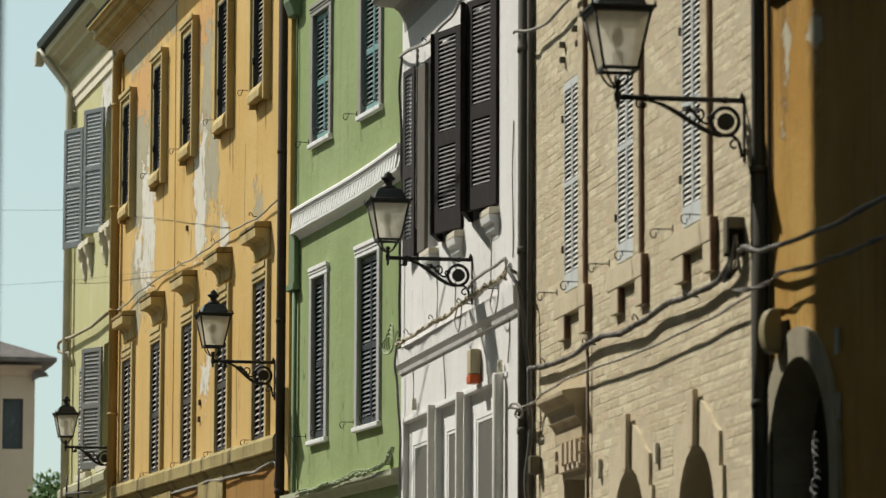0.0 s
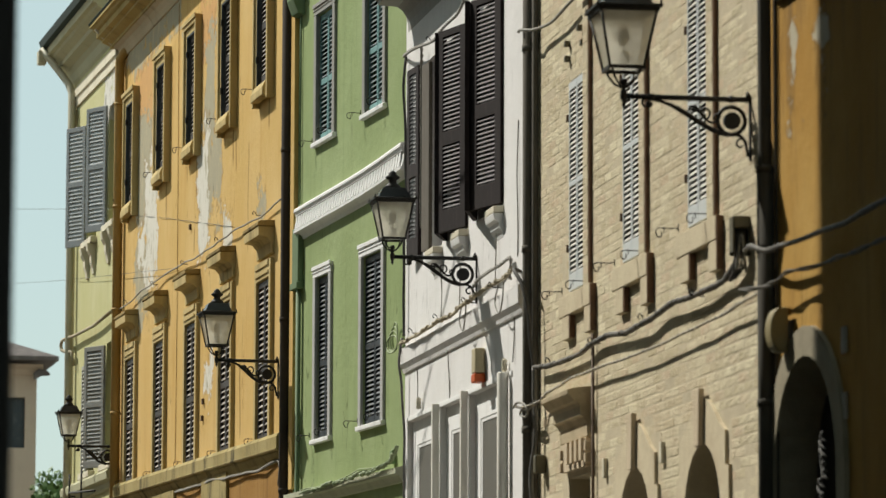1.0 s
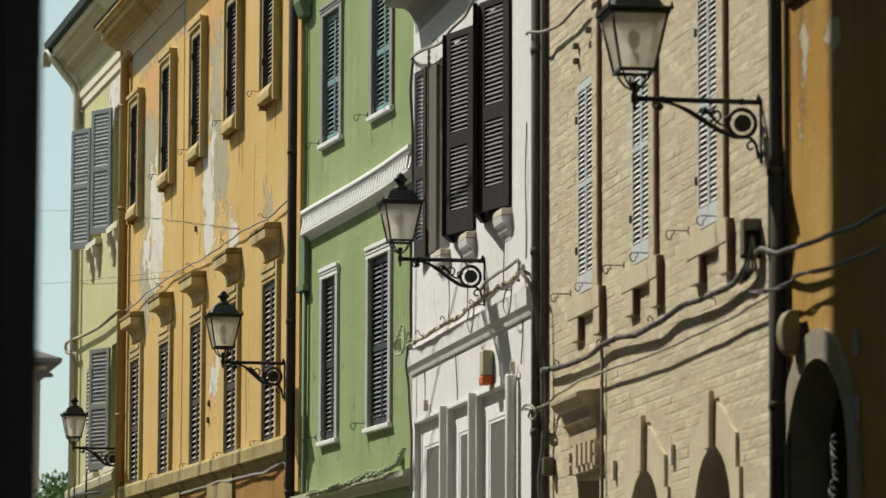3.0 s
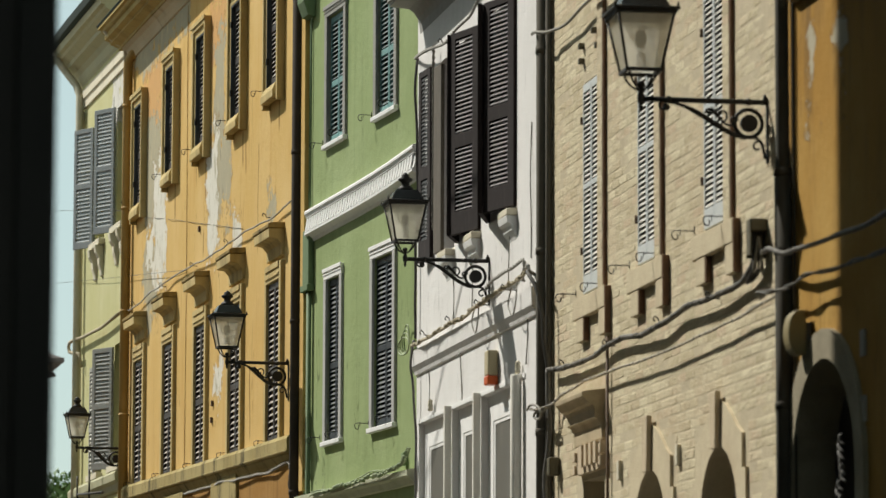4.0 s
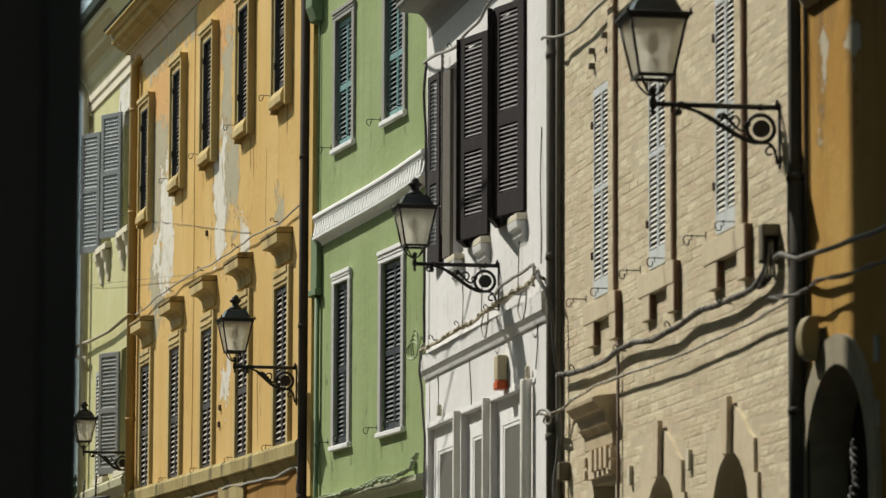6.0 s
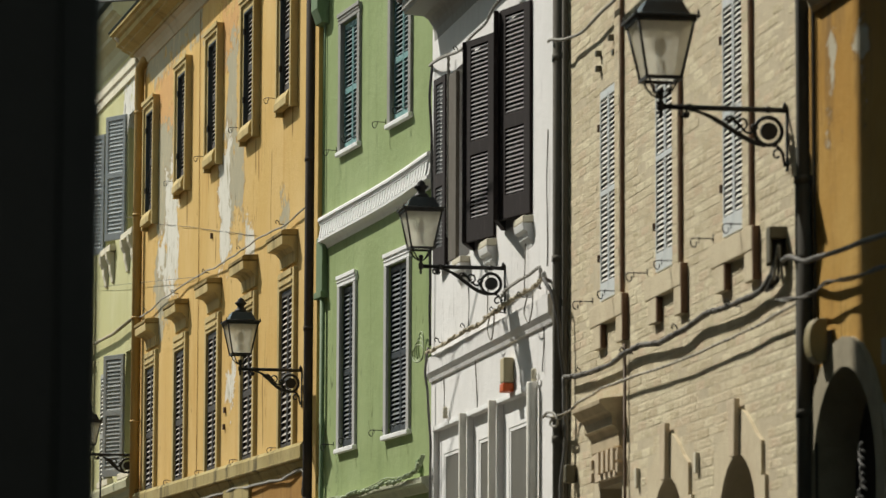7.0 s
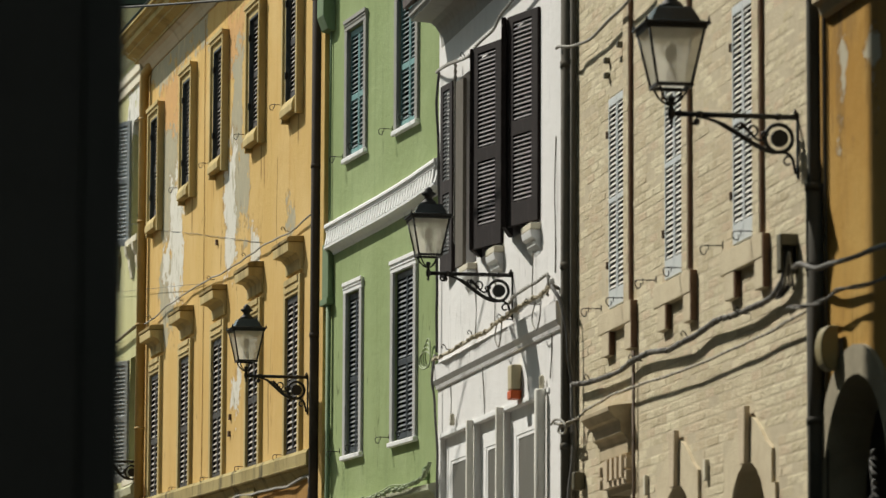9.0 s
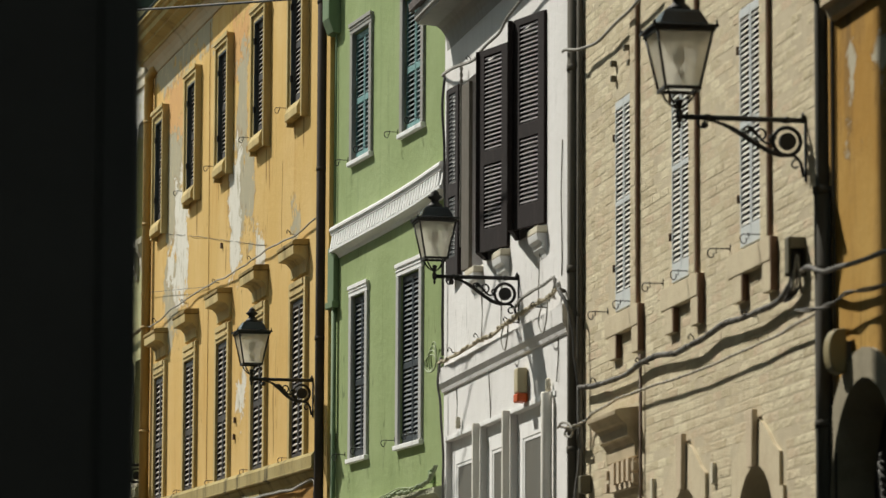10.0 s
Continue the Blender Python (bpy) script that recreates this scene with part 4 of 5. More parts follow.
bp = Geo().tube([(0.36, -0.08, 10.4), (0.36, -0.08, 0.2)], 0.05, 12)
for z in (7.8, 6.0, 4.4):
    bp.lathe([(0.058, z - 0.03), (0.058, z + 0.03)], 0.36, -0.08, 12)
bp.part("downpipe", M_PIPE, brickh, "thick black downpipe")
Geo().tube([(0.47, -0.04, 10.4), (0.47, -0.04, 2.0)], 0.028, 10).part("conduit", M_PIPE, brickh, "black cable conduit")
Geo().tube([(2.84, -0.03, 5.0), (2.84, -0.03, 2.0)], 0.014, 8).part("conduit", M_RUST, brickh, "thin rusty wall pipe")

# ---- orange house ----
orange = thing("orange_house", F_ORANGE, "orange rendered house with a stone arched doorway, partly in shade", "house")
wall(8.385, 22.0, 0, 11.0, 0.4, [(8.55, 10.35, 0.14, 4.31, True), (13, 14, 5.0, 6.8), (17, 18, 5.0, 6.8)]).part("wall", M_ORANGE, orange)
house_body(orange, 8.385, 22.0, 11.0, 9.0, M_ORANGE, M_ROOF)
n, cx = 16, 9.45
s = Geo()
ro, ri = 0.98, 0.78
for i in range(n):
    a0, a1 = math.pi * i / n, math.pi * (i + 1) / n
    s.prism([(cx + ro * math.cos(a0), 3.41 + ro * math.sin(a0)), (cx + ro * math.cos(a1), 3.41 + ro * math.sin(a1)), (cx + ri * math.cos(a1), 3.41 + ri * math.sin(a1)), (cx + ri * math.cos(a0), 3.41 + ri * math.sin(a0))], -0.035, 0.27)
s.box(cx - ro, cx - ri, -0.035, 0.27, 0.14, 3.41).box(cx + ri, cx + ro, -0.035, 0.27, 0.14, 3.41)
s.part("door_surround", M_RINGSTONE, orange, "grey stone arched surround")
Geo().box(8.6, 10.3, 0.28, 0.34, 0.14, 4.25).part("door", M_DOOR, orange, "dark wooden door deep in the arch")
for x in (13, 17):
    Geo().box(x, x + 1.0, 0.1, 0.14, 5.0, 6.8).part("window", M_GLASS, orange, "dark glazed window")
op = Geo().tube([(8.60, -0.062, 10.9), (8.60, -0.062, 0.2)], 0.047, 12)
op.lathe([(0.060, 2.0), (0.060, 5.55)], 8.60, -0.062, 12)
for z in (6.9, 5.55, 3.95, 5.0):
    op.lathe([(0.066, z - 0.025), (0.066, z + 0.025)], 8.60, -0.062, 12)
op.part("downpipe", M_PIPE_OLIVE, orange, "thick dull olive downpipe")
Geo().tube([(8.74, -0.02, 10.9), (8.74, -0.02, 2.0)], 0.010, 8).part("conduit", M_PIPE_OLIVE, orange, "thin wall conduit")
Geo().prism([(-0.007, 6.69), (-0.05, 6.71), (-0.07, 6.77), (-0.11, 6.79), (-0.11, 6.87), (-0.007, 6.91)], 8.75, 22.0, "x").part("string_course", M_HOOD, orange, "weathered moulded band")
bell = thing("bell_box", F_ORANGE @ pose(9.04, -0.115, 4.25), "rounded olive alarm bell box beside the pipe", "alarm")
prof = [(0.075, 0.0)] + [(0.045 - 0.095 * math.sin(q) ** 0.8, 0.15 - 0.155 * math.cos(q)) for q in [math.pi * i / 12 for i in range(1, 12)]] + [(0.075, 0.30)]
g = Geo().prism(prof, -0.09, 0.07, "x")
g.part("body", M_BELL, bell, "", None, 0.014)
Geo().box(-0.04, 0.04, 0.08, 0.13, 0.05, 0.22).part("bracket", M_PIPE, bell)

# ---- corner house, then unseen blocks closing the street to hold back light ----
near = thing("corner_house", pose(0, 0, 0), "corner house in deep shade, its render coloured near-black", "house")
# unseen height and far corner are sized to shade the orange wall
FG = [(-1.283, 11.6), (-4.93, 31.50), (-16.0, 31.50), (-16.0, 11.6)]
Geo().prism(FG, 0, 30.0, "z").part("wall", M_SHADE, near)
Geo().prism(FG, 30.01, 30.4, "z").part("roof", M_ROOF, near)
# front and strip hold their deep shade in a near-black colour
Geo().box(-15.9, -1.40, 11.56, 11.598, 0, 29.9).part("front_wall", M_FRONT, near, "front wall coloured near-black to carry its deep shade")
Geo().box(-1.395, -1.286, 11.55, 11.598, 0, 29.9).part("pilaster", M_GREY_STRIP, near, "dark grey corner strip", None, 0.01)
# the next three are out of view, added to limit sky fill
back = thing("passage_light_block", pose(0, 0, 0), "unseen dark block closing the street, added to limit light", "house")
Geo().box(-16, 14, -6, -3, 0, 8).part("wall", M_SHADE, back)
side = thing("side_light_block", pose(0, 0, 0), "unseen dark block beside the pavement, added to limit light", "house")
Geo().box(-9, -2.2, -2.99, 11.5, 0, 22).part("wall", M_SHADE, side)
nextdoor = thing("neighbour_light_block", F_ORANGE, "unseen dark block further along, added to limit light", "house")
Geo().box(22.01, 37.0, 0, 9.0, 0, 10).part("wall", M_SHADE, nextdoor)

# out of view across the street, heights set to cut sky light
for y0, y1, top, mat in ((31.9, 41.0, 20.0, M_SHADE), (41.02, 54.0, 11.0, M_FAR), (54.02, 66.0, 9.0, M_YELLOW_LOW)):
    opp = thing("opposite_light_block", pose(0, 0, 0), "unseen plain block across the street, added to cut sky light", "house")
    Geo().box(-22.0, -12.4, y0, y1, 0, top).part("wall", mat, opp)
    Geo().prism([(-22.4, top + 0.01), (-12.0, top + 0.01), (-12.0, top + 0.10), (-17.2, top + 1.5), (-22.4, top + 0.10)], y0, y1).part("roof", M_ROOF, opp)

# ---- far house and tree at the street's end ----
far = thing("far_house", pose(-8.68, 90, 0.0, 0, 0, 12), "far rose rendered house with a dark hipped roof", "house")
wall(-9.0, -0.42, 0, 10.05, 0.4, [(-1.13, -0.67, 8.24, 9.37), (-4.4, -3.6, 8.2, 9.4), (-1.55, -0.75, 3.0, 5.0)]).part("wall", M_FAR, far)
Geo().box(-0.82, -0.422, 0.41, 8, 0, 10.05).part("wall", M_FAR, far)
for h in ((-1.13, -0.67, 8.24, 9.37), (-4.4, -3.6, 8.2, 9.4), (-1.55, -0.75, 3.0, 5.0)):
    Geo().box(h[0], h[1], 0.12, 0.16, h[2], h[3]).part("shutter", M_SH_DARK, far, "closed dark shutters")
e = Geo()
e.add([(-9.5, -0.55, 10.16), (0.0, -0.55, 10.16), (0.0, 8.5, 10.16), (-9.5, 8.5, 10.16), (-9.5, -0.55, 10.25), (0.0, -0.55, 10.25), (0.0, 8.5, 10.25), (-9.5, 8.5, 10.25), (-5.5, 4, 11.9), (-4.0, 4, 11.9)],
      [(3, 2, 1, 0), (0, 1, 5, 4), (1, 2, 6, 5), (2, 3, 7, 6), (3, 0, 4, 7), (4, 5, 9, 8), (5, 6, 9), (6, 7, 8, 9), (7, 4, 8)])
e.part("roof", M_SLATE, far, "dark weathered hipped roof")
Geo().prism([(0.0, 9.86), (-0.06, 9.88), (-0.12, 9.98), (-0.22, 10.04), (-0.22, 10.10), (0.0, 10.12)], -9.2, -0.30, "x").part("string_course", M_FAR, far, "rose moulding under the eaves")
# small dark shape below the eave corner, of unknown kind
Geo().prism([(-0.50, 9.74), (-0.34, 9.84), (-0.14, 9.86), (-0.20, 9.95), (-0.42, 9.99), (-0.52, 9.90)], -0.26, -0.10).part("eave_lamp", M_SLATE, far, "dark piece under the eaves", None, 0.02)

# ---- street lamps ----
def street_lamp(m, reach, k=1.0, label="", yaw=-1):
    """Wrought iron wall bracket with a four-sided lantern. Local frame: x along the wall, -y out, z up from the arm."""
    lamp = thing("street_lamp", m, label, "street lamp", "street lamps on the facades")
    o = -reach
    arm = Geo().tube([(0, 0.0, 0.0), (0, o + 0.02, 0.0)], 0.019, 8)
    for yy in (-0.14, o * 0.78):
        arm.lathe([(0.02, -0.022), (0.026, 0.0), (0.02, 0.022)], 0, yy, 10)
    arm.lathe([(0.006, -0.078), (0.021, -0.068), (0.027, -0.052), (0.021, -0.036), (0.008, -0.028), (0.008, 0.0)], 0, o * 0.80, 10)
    arm.lathe([(0.006, 0.0), (0.02, 0.02), (0.012, 0.045), (0.004, 0.06)], 0, -0.02, 8)
    arm.part("arm", M_IRON, lamp, "straight iron arm")
    sc = Geo().tube([(0, p[1], p[2]) for p in curl(-0.140, -0.152, 0.098, 1.0, 0.0, 1.0, 28)], 0.015, 8, True)
    sc.add([(0.018 * s, -0.136 + 0.061 * math.cos(a), -0.152 + 0.061 * math.sin(a)) for s in (-1, 1) for a in [2 * math.pi * i / 16 for i in range(16)]],
           [tuple(range(16)), tuple(range(31, 15, -1))] + [(i, 16 + i, 16 + (i + 1) % 16, (i + 1) % 16) for i in range(16)])
    sc.part("ring", M_IRON, lamp, "ring with a boss")
    sv = Geo().tube(bezier((0, -0.16, -0.25), (0, -0.34, -0.24), (0, o * 0.55, -0.03), (0, o * 0.78, -0.02), 16), [0.018] * 12 + [0.015, 0.013, 0.011, 0.009, 0.008], 8)
    sv.tube([(0, p[1], p[2]) for p in curl(o * 0.82, -0.045, 0.04, 0.9, math.pi / 2, 0.3, 14)], 0.008, 6)
    sv.tube([(0, p[1], p[2]) for p in curl(-0.335, -0.10, 0.05, 1.1, -math.pi / 2, 0.25, 16)], 0.008, 6)
    sv.tube([(0, p[1], p[2]) for p in curl(-0.43, -0.075, 0.03, 1.0, -math.pi / 2, 0.25, 12)], 0.007, 6)
    sv.tube(bezier((0, -0.14, -0.25), (0, -0.03, -0.24), (0, -0.04, -0.32), (0, -0.02, -0.40), 10), 0.011, 8)
    sv.tube([(0, p[1], p[2]) for p in curl(-0.075, -0.315, 0.045, 0.9, 0.0, 0.35, 14)], 0.008, 6)
    sv.tube(bezier((0, -0.25, -0.16), (0, -0.31, -0.20), (0, -0.34, -0.10), (0, -0.41, -0.05), 12), 0.010, 6)
    sv.tube(bezier((0, -0.36, -0.17), (0, -0.33, -0.10), (0, -0.38, -0.06), (0, -0.46, -0.09), 12), [0.006] * 4 + [0.013] * 4 + [0.010] * 3 + [0.004] * 2, 6)
    sv.tube([(0, p[1], p[2]) for p in curl(-0.245, -0.135, 0.03, 0.9, 0.0, 0.4, 12)], 0.008, 6)
    sv.tube([(0, -0.01, -0.02), (0, 0.0, -0.06), (0, -0.006, -0.2), (0, 0.012, -0.45), (0, 0.03, -0.62)], 0.006, 6)
    sv.part("scroll", M_IRON, lamp, "scrolled iron brace")
    Geo().box(-0.02, 0.02, -0.012, 0.0, -0.43, 0.03).part("wall_plate", M_IRON, lamp, "", None, 0.003)
    # lantern, built about its own foot and sized by k
    at = pose(0, o, 0, 0, 0, yaw) @ Matrix.Scale(k, 4)
    o = 0.0
    lo, hi, zl, zh = 0.118, 0.195, 0.185, 0.575
    def ring(h, z, t):
        v = [(sx * q, sy * q, z + dz) for dz in (-t, t) for q in (h + t, h - t) for sx, sy in ((-1, -1), (1, -1), (1, 1), (-1, 1))]
        f = []
        for i in range(4):
            j = (i + 1) % 4
            f += [(i, j, 8 + j, 8 + i), (4 + j, 4 + i, 12 + i, 12 + j), (j, i, 4 + i, 4 + j), (8 + i, 8 + j, 12 + j, 12 + i)]
        return Geo().add(v, f)
    foot = ring(lo, zl, 0.012).part("lantern", M_IRON, lamp, "tapered iron lantern frame", at)
    ring(hi, zh, 0.014).part("top_ring", M_IRON, foot)
    for sx in (-1, 1):
        for sy in (-1, 1):
            Geo().tube([(sx * lo, sy * lo, zl), (sx * hi, sy * hi, zh)], 0.011, 6).part("corner_bar", M_IRON, foot)
    Geo().box(-hi - 0.035, hi + 0.035, -hi - 0.035, hi + 0.035, zh + 0.015, zh + 0.03).part("cap_plate", M_IRON, foot)
    for sx, sy in ((-1, -1), (1, -1), (1, 1), (-1, 1)):
        Geo().lathe([(0.008, zh + 0.031), (0.010, zh + 0.045), (0.004, zh + 0.058), (0.001, zh + 0.075)], sx * (hi + 0.022), sy * (hi + 0.022), 6).part("corner_spike", M_IRON, foot)
    cyl = Geo().lathe([(0.004, -0.085), (0.016, -0.06), (0.010, -0.045), (0.024, -0.02), (0.026, 0.02), (0.014, 0.05), (0.022, 0.09), (0.03, 0.10), (0.018, 0.12)], 0, o, 12)
    for i in range(4):
        a = math.pi / 4 + i * math.pi / 2
        cyl.tube([(math.cos(a) * r, o + math.sin(a) * r, z) for r, z in ((0.02, 0.06), (0.07, 0.085), (0.115, 0.13), (0.145, 0.185))], 0.008, 6)
    cyl.part("holder", M_IRON, foot, "forked iron holder")
    a, b, e = lo - 0.004, hi - 0.004, 0.004
    for nx, ny in ((1, 0), (-1, 0), (0, 1), (0, -1)):
        def corner(s, h, z, off):
            return (nx * (h - off) + ny * s * h, o + ny * (h - off) + nx * s * h, z)
        p = [corner(-1, a, zl, 0), corner(1, a, zl, 0), corner(1, b, zh, 0), corner(-1, b, zh, 0)]
        q = [corner(-1, a, zl, e), corner(1, a, zl, e), corner(1, b, zh, e), corner(-1, b, zh, e)]
        Geo().add(p + q, [(0, 1, 2, 3), (7, 6, 5, 4), (0, 4, 5, 1), (1, 5, 6, 2), (2, 6, 7, 3), (3, 7, 4, 0)]).part("pane", M_LANTERN, foot, "frosted glass")
    rf = Geo()
    prof = [(hi + 0.02, zh + 0.03), (0.170, zh + 0.048), (0.128, zh + 0.132), (0.115, zh + 0.15)]
    for (r0, z0), (r1, z1) in zip(prof, prof[1:]):
        p = [(-r0, o - r0, z0), (r0, o - r0, z0), (r0, o + r0, z0), (-r0, o + r0, z0), (-r1, o - r1, z1), (r1, o - r1, z1), (r1, o + r1, z1), (-r1, o + r1, z1)]
        rf.add(p, [(0, 1, 5, 4), (1, 2, 6, 5), (2, 3, 7, 6), (3, 0, 4, 7)])
    rf.add([(-0.115, o - 0.115, zh + 0.15), (0.115, o - 0.115, zh + 0.15), (0.115, o + 0.115, zh + 0.15), (-0.115, o + 0.115, zh + 0.15)], [(0, 1, 2, 3)])
    rf.part("roof", M_SHEET, foot, "black sheet lantern roof")
    fn = Geo().lathe([(0.075, zh + 0.148), (0.085, zh + 0.165), (0.08, zh + 0.18), (0.045, zh + 0.21), (0.042, zh + 0.235), (0.075, zh + 0.262), (0.078, zh + 0.275), (0.04, zh + 0.30), (0.045, zh + 0.315), (0.01, zh + 0.345)], 0, o, 14)
    fn.part("finial", M_IRON, foot, "turned finial")
    Geo().lathe([(0.032, zl + 0.038), (0.037, zl + 0.043), (0.037, zl + 0.12), (0.032, zl + 0.125), (0.006, zl + 0.13), (0.006, zl + 0.162)], 0, o, 12).part("socket", M_BLIND, foot, "dark bulb socket")
    Geo().lathe([(0.012, zl + 0.160), (0.030, zl + 0.178), (0.041, zl + 0.212), (0.040, zl + 0.248), (0.028, zl + 0.28), (0.010, zl + 0.292)], 0, o, 14).part("bulb", M_BULB, foot, "round lamp bulb")
    return lamp


LAMP = "black iron wall lantern with frosted glass "
street_lamp(F_BRICK @ pose(7.98, 0, 6.13), 0.91, 1.02, LAMP + "on the brick wall")
street_lamp(F_WHITE @ pose(3.92, 0, 6.26), 0.82, 0.9, LAMP + "on the white wall")
street_lamp(F_YELLOW @ pose(12.0, 0, 6.06), 0.73, 0.9, LAMP + "on the yellow wall")
street_lamp(F_YELLOW @ pose(-0.1, 0, 5.94), 0.71, 0.8, LAMP + "beside the copper pipe")


# ---- cables, hooks and small fittings ----
def smooth_path(pts, n=8):
    """A Catmull-Rom curve through the points."""
    p = [Vector(q) for q in pts]
    p = [p[0] * 2 - p[1]] + p + [p[-1] * 2 - p[-2]]
    out = []
    for a, b, c, d in zip(p, p[1:], p[2:], p[3:]):
        for i in range(n):
            t = i / n
            out.append(0.5 * (2 * b + (c - a) * t + (2 * a - 5 * b + 4 * c - d) * t * t + (3 * b - a - 3 * c + d) * t ** 3))
    return out + [p[-2]]


def cable(name, m, pts, r, mat, label, twist=0, wob=0.0, clips=(), turn=0.2, knots=0):
    """A cable along a wall; twist: how many thin strands are wound together."""
    path = smooth_path(pts, 10)
    if wob:
        path = [q + Vector((0, wob * noise.noise(q * 1.7), wob * noise.noise(q * 1.3 + Vector((7, 1, 3))))) for q in path]
    g = Geo()
    if twist:
        fine = [path[0]]
        for p, q in zip(path, path[1:]):
            n = max(1, int((q - p).length / 0.02))
            fine += [p.lerp(q, (i + 1) / n) for i in range(n)]
        for k in range(twist):
            strand, run = [], 0.0
            for i, q in enumerate(fine):
                if i:
                    run += (q - fine[i - 1]).length
                a = 2 * math.pi * (run / turn + k / twist) + 1.2 * noise.noise(q * 2.0)
                strand.append(q + Vector((0, math.cos(a), math.sin(a))) * r * (1.9 if knots == 9 else 1.0))
            g.tube(strand, r * 0.9, 6)
    else:
        g.tube(path, [r * (1 + 0.2 * noise.noise(q * 3.0) + 0.16 * noise.noise(q * 11.0)) for q in path] if r > 0.018 else r, 8)
    if knots:
        pick = random.Random(knots)
        for i in range(3, len(path) - 3):
            if pick.random() < 0.55:
                p, q = path[i], path[i].lerp(path[i + 1], 0.5)
                off = Vector((0, pick.uniform(-1, 0.2), pick.uniform(-1, 1))) * (r if r < 0.015 else 0.004)
                g.tube([p + off, p.lerp(q, 0.3) + off, p.lerp(q, 0.7) + off, q + off], [r * 1.2, r * 2.4, r * 2.3, r * 1.1] if r < 0.015 else [r * 0.85, r * 1.17, r * 1.14, r * 0.85], 8)
    ob = g.part(name, mat, None, "", m)
    tagged(ob, label, "cable")
    for x, y, z in clips:
        Geo().tube([(x, 0.0, z), (x, y, z), (x, y - 0.01, z + 0.03), (x, y - 0.035, z + 0.05), (x, y - 0.05, z + 0.025), (x, y - 0.035, z + 0.008)], 0.006, 6).part("clip", M_IRON, ob)
    return ob


cable("wall_cable", F_YELLOW, [(-0.63, -0.05, 7.94), (0.71, -0.05, 7.90), (2.23, -0.05, 7.95), (3.68, -0.05, 7.95), (5.29, -0.05, 7.95), (6.59, -0.05, 7.90), (7.92, -0.06, 7.90), (8.83, -0.05, 7.92), (10.24, -0.06, 7.90), (11.07, -0.05, 7.88), (12.29, -0.05, 7.92)],
      0.007, M_CABLE, "pale twisted cable running above the yellow house's window hoods", 2, 0.02, [(x, -0.05, 7.92) for x in (0.9, 3.3, 5.75, 8.25, 10.8)])
cable("wall_cable", F_YELLOW, [(5.23, -0.06, 4.95), (6.96, -0.06, 4.93), (7.78, -0.06, 4.93), (9.36, -0.06, 4.90), (11.20, -0.06, 4.86), (12.31, -0.06, 4.88), (12.35, -0.06, 4.6)],
      0.010, M_CABLE, "thick pale cable below the yellow house's band", 2, 0.03)
for k, (dy, dz, r) in enumerate(((0.0, 0.0, 0.011), (0.028, 0.02, 0.010), (0.012, 0.035, 0.007))):
    cable("wall_cable", F_GREEN, [(0.9, dy - 0.15, 4.50 + dz), (2.05, dy - 0.14, 4.51 + dz * 0.3), (2.80, dy - 0.14, 4.53 + dz), (3.53, dy - 0.14, 4.53 + dz * 1.6), (4.24, dy - 0.14, 4.55 + dz), (4.7, dy - 0.13, 4.58 + dz), (4.86, dy - 0.12, 4.66 + dz), (4.90, dy - 0.10, 4.76)],
          r, M_COIL, "pale green cable on the green house's string course", 0, 0.035, (), 0.3, 0 if k else 6)
cable("wall_cable", F_WHITE, [(0.05, -0.07, 5.81), (0.9, -0.10, 5.80), (1.8, -0.10, 5.80), (2.6, -0.10, 5.80), (3.2, -0.10, 5.82), (4.1, -0.10, 5.86), (4.9, -0.10, 5.88), (5.7, -0.09, 5.90), (6.05, -0.09, 5.92)],
      0.010, M_BUNDLE, "knotted olive cable bundle on the white house's plaster band", 3, 0.03, [(x, -0.10, 5.84) for x in (1.0, 2.4, 3.9, 5.2)], 0.3, 4)
cable("wall_cable", F_WHITE, [(4.0, -0.06, 5.98), (4.3, -0.06, 6.02), (4.9, -0.06, 6.04), (5.3, -0.06, 6.04), (5.75, -0.06, 6.05), (5.76, -0.06, 5.86)],
      0.010, M_CABLE, "short pale twisted cable on the white wall", 2, 0.03)
cable("wall_cable", F_WHITE, [(0.0, -0.03, 8.88), (0.8, -0.10, 8.80), (1.97, -0.10, 8.70), (2.60, -0.10, 8.71), (3.36, -0.10, 8.74), (4.2, -0.10, 8.84), (5.6, -0.10, 8.9)],
      0.010, M_CABLE, "pale twisted cable under the concave cornice", 2, 0.02, [(1.97, -0.10, 8.70)])
cable("wall_cable", F_BRICK, [(-0.10, -0.06, 5.85), (0.30, -0.20, 5.82), (0.50, -0.16, 5.66), (0.58, -0.12, 5.4), (0.60, -0.11, 5.17), (0.62, -0.08, 4.92)],
      0.018, M_CABLE_DARK, "dark cable bent from the white wall down the pipe", 0, 0.01)
cable("wall_cable", F_BRICK, [(0.62, -0.08, 4.92), (1.16, -0.07, 4.88), (1.89, -0.07, 4.87), (2.47, -0.07, 4.87), (3.03, -0.07, 4.91), (3.68, -0.07, 4.90), (4.31, -0.07, 4.87), (5.10, -0.07, 4.88), (5.86, -0.07, 4.92), (6.59, -0.07, 4.90), (7.28, -0.07, 4.91), (7.70, -0.07, 4.96), (7.95, -0.06, 5.12)],
      0.022, M_CABLE_SHEEN, "thick dark cable bundle sagging along the brick wall", 0, 0.015, [(x, -0.07, 4.90) for x in (1.3, 3.05, 4.9, 6.6)], 0.2, 3)
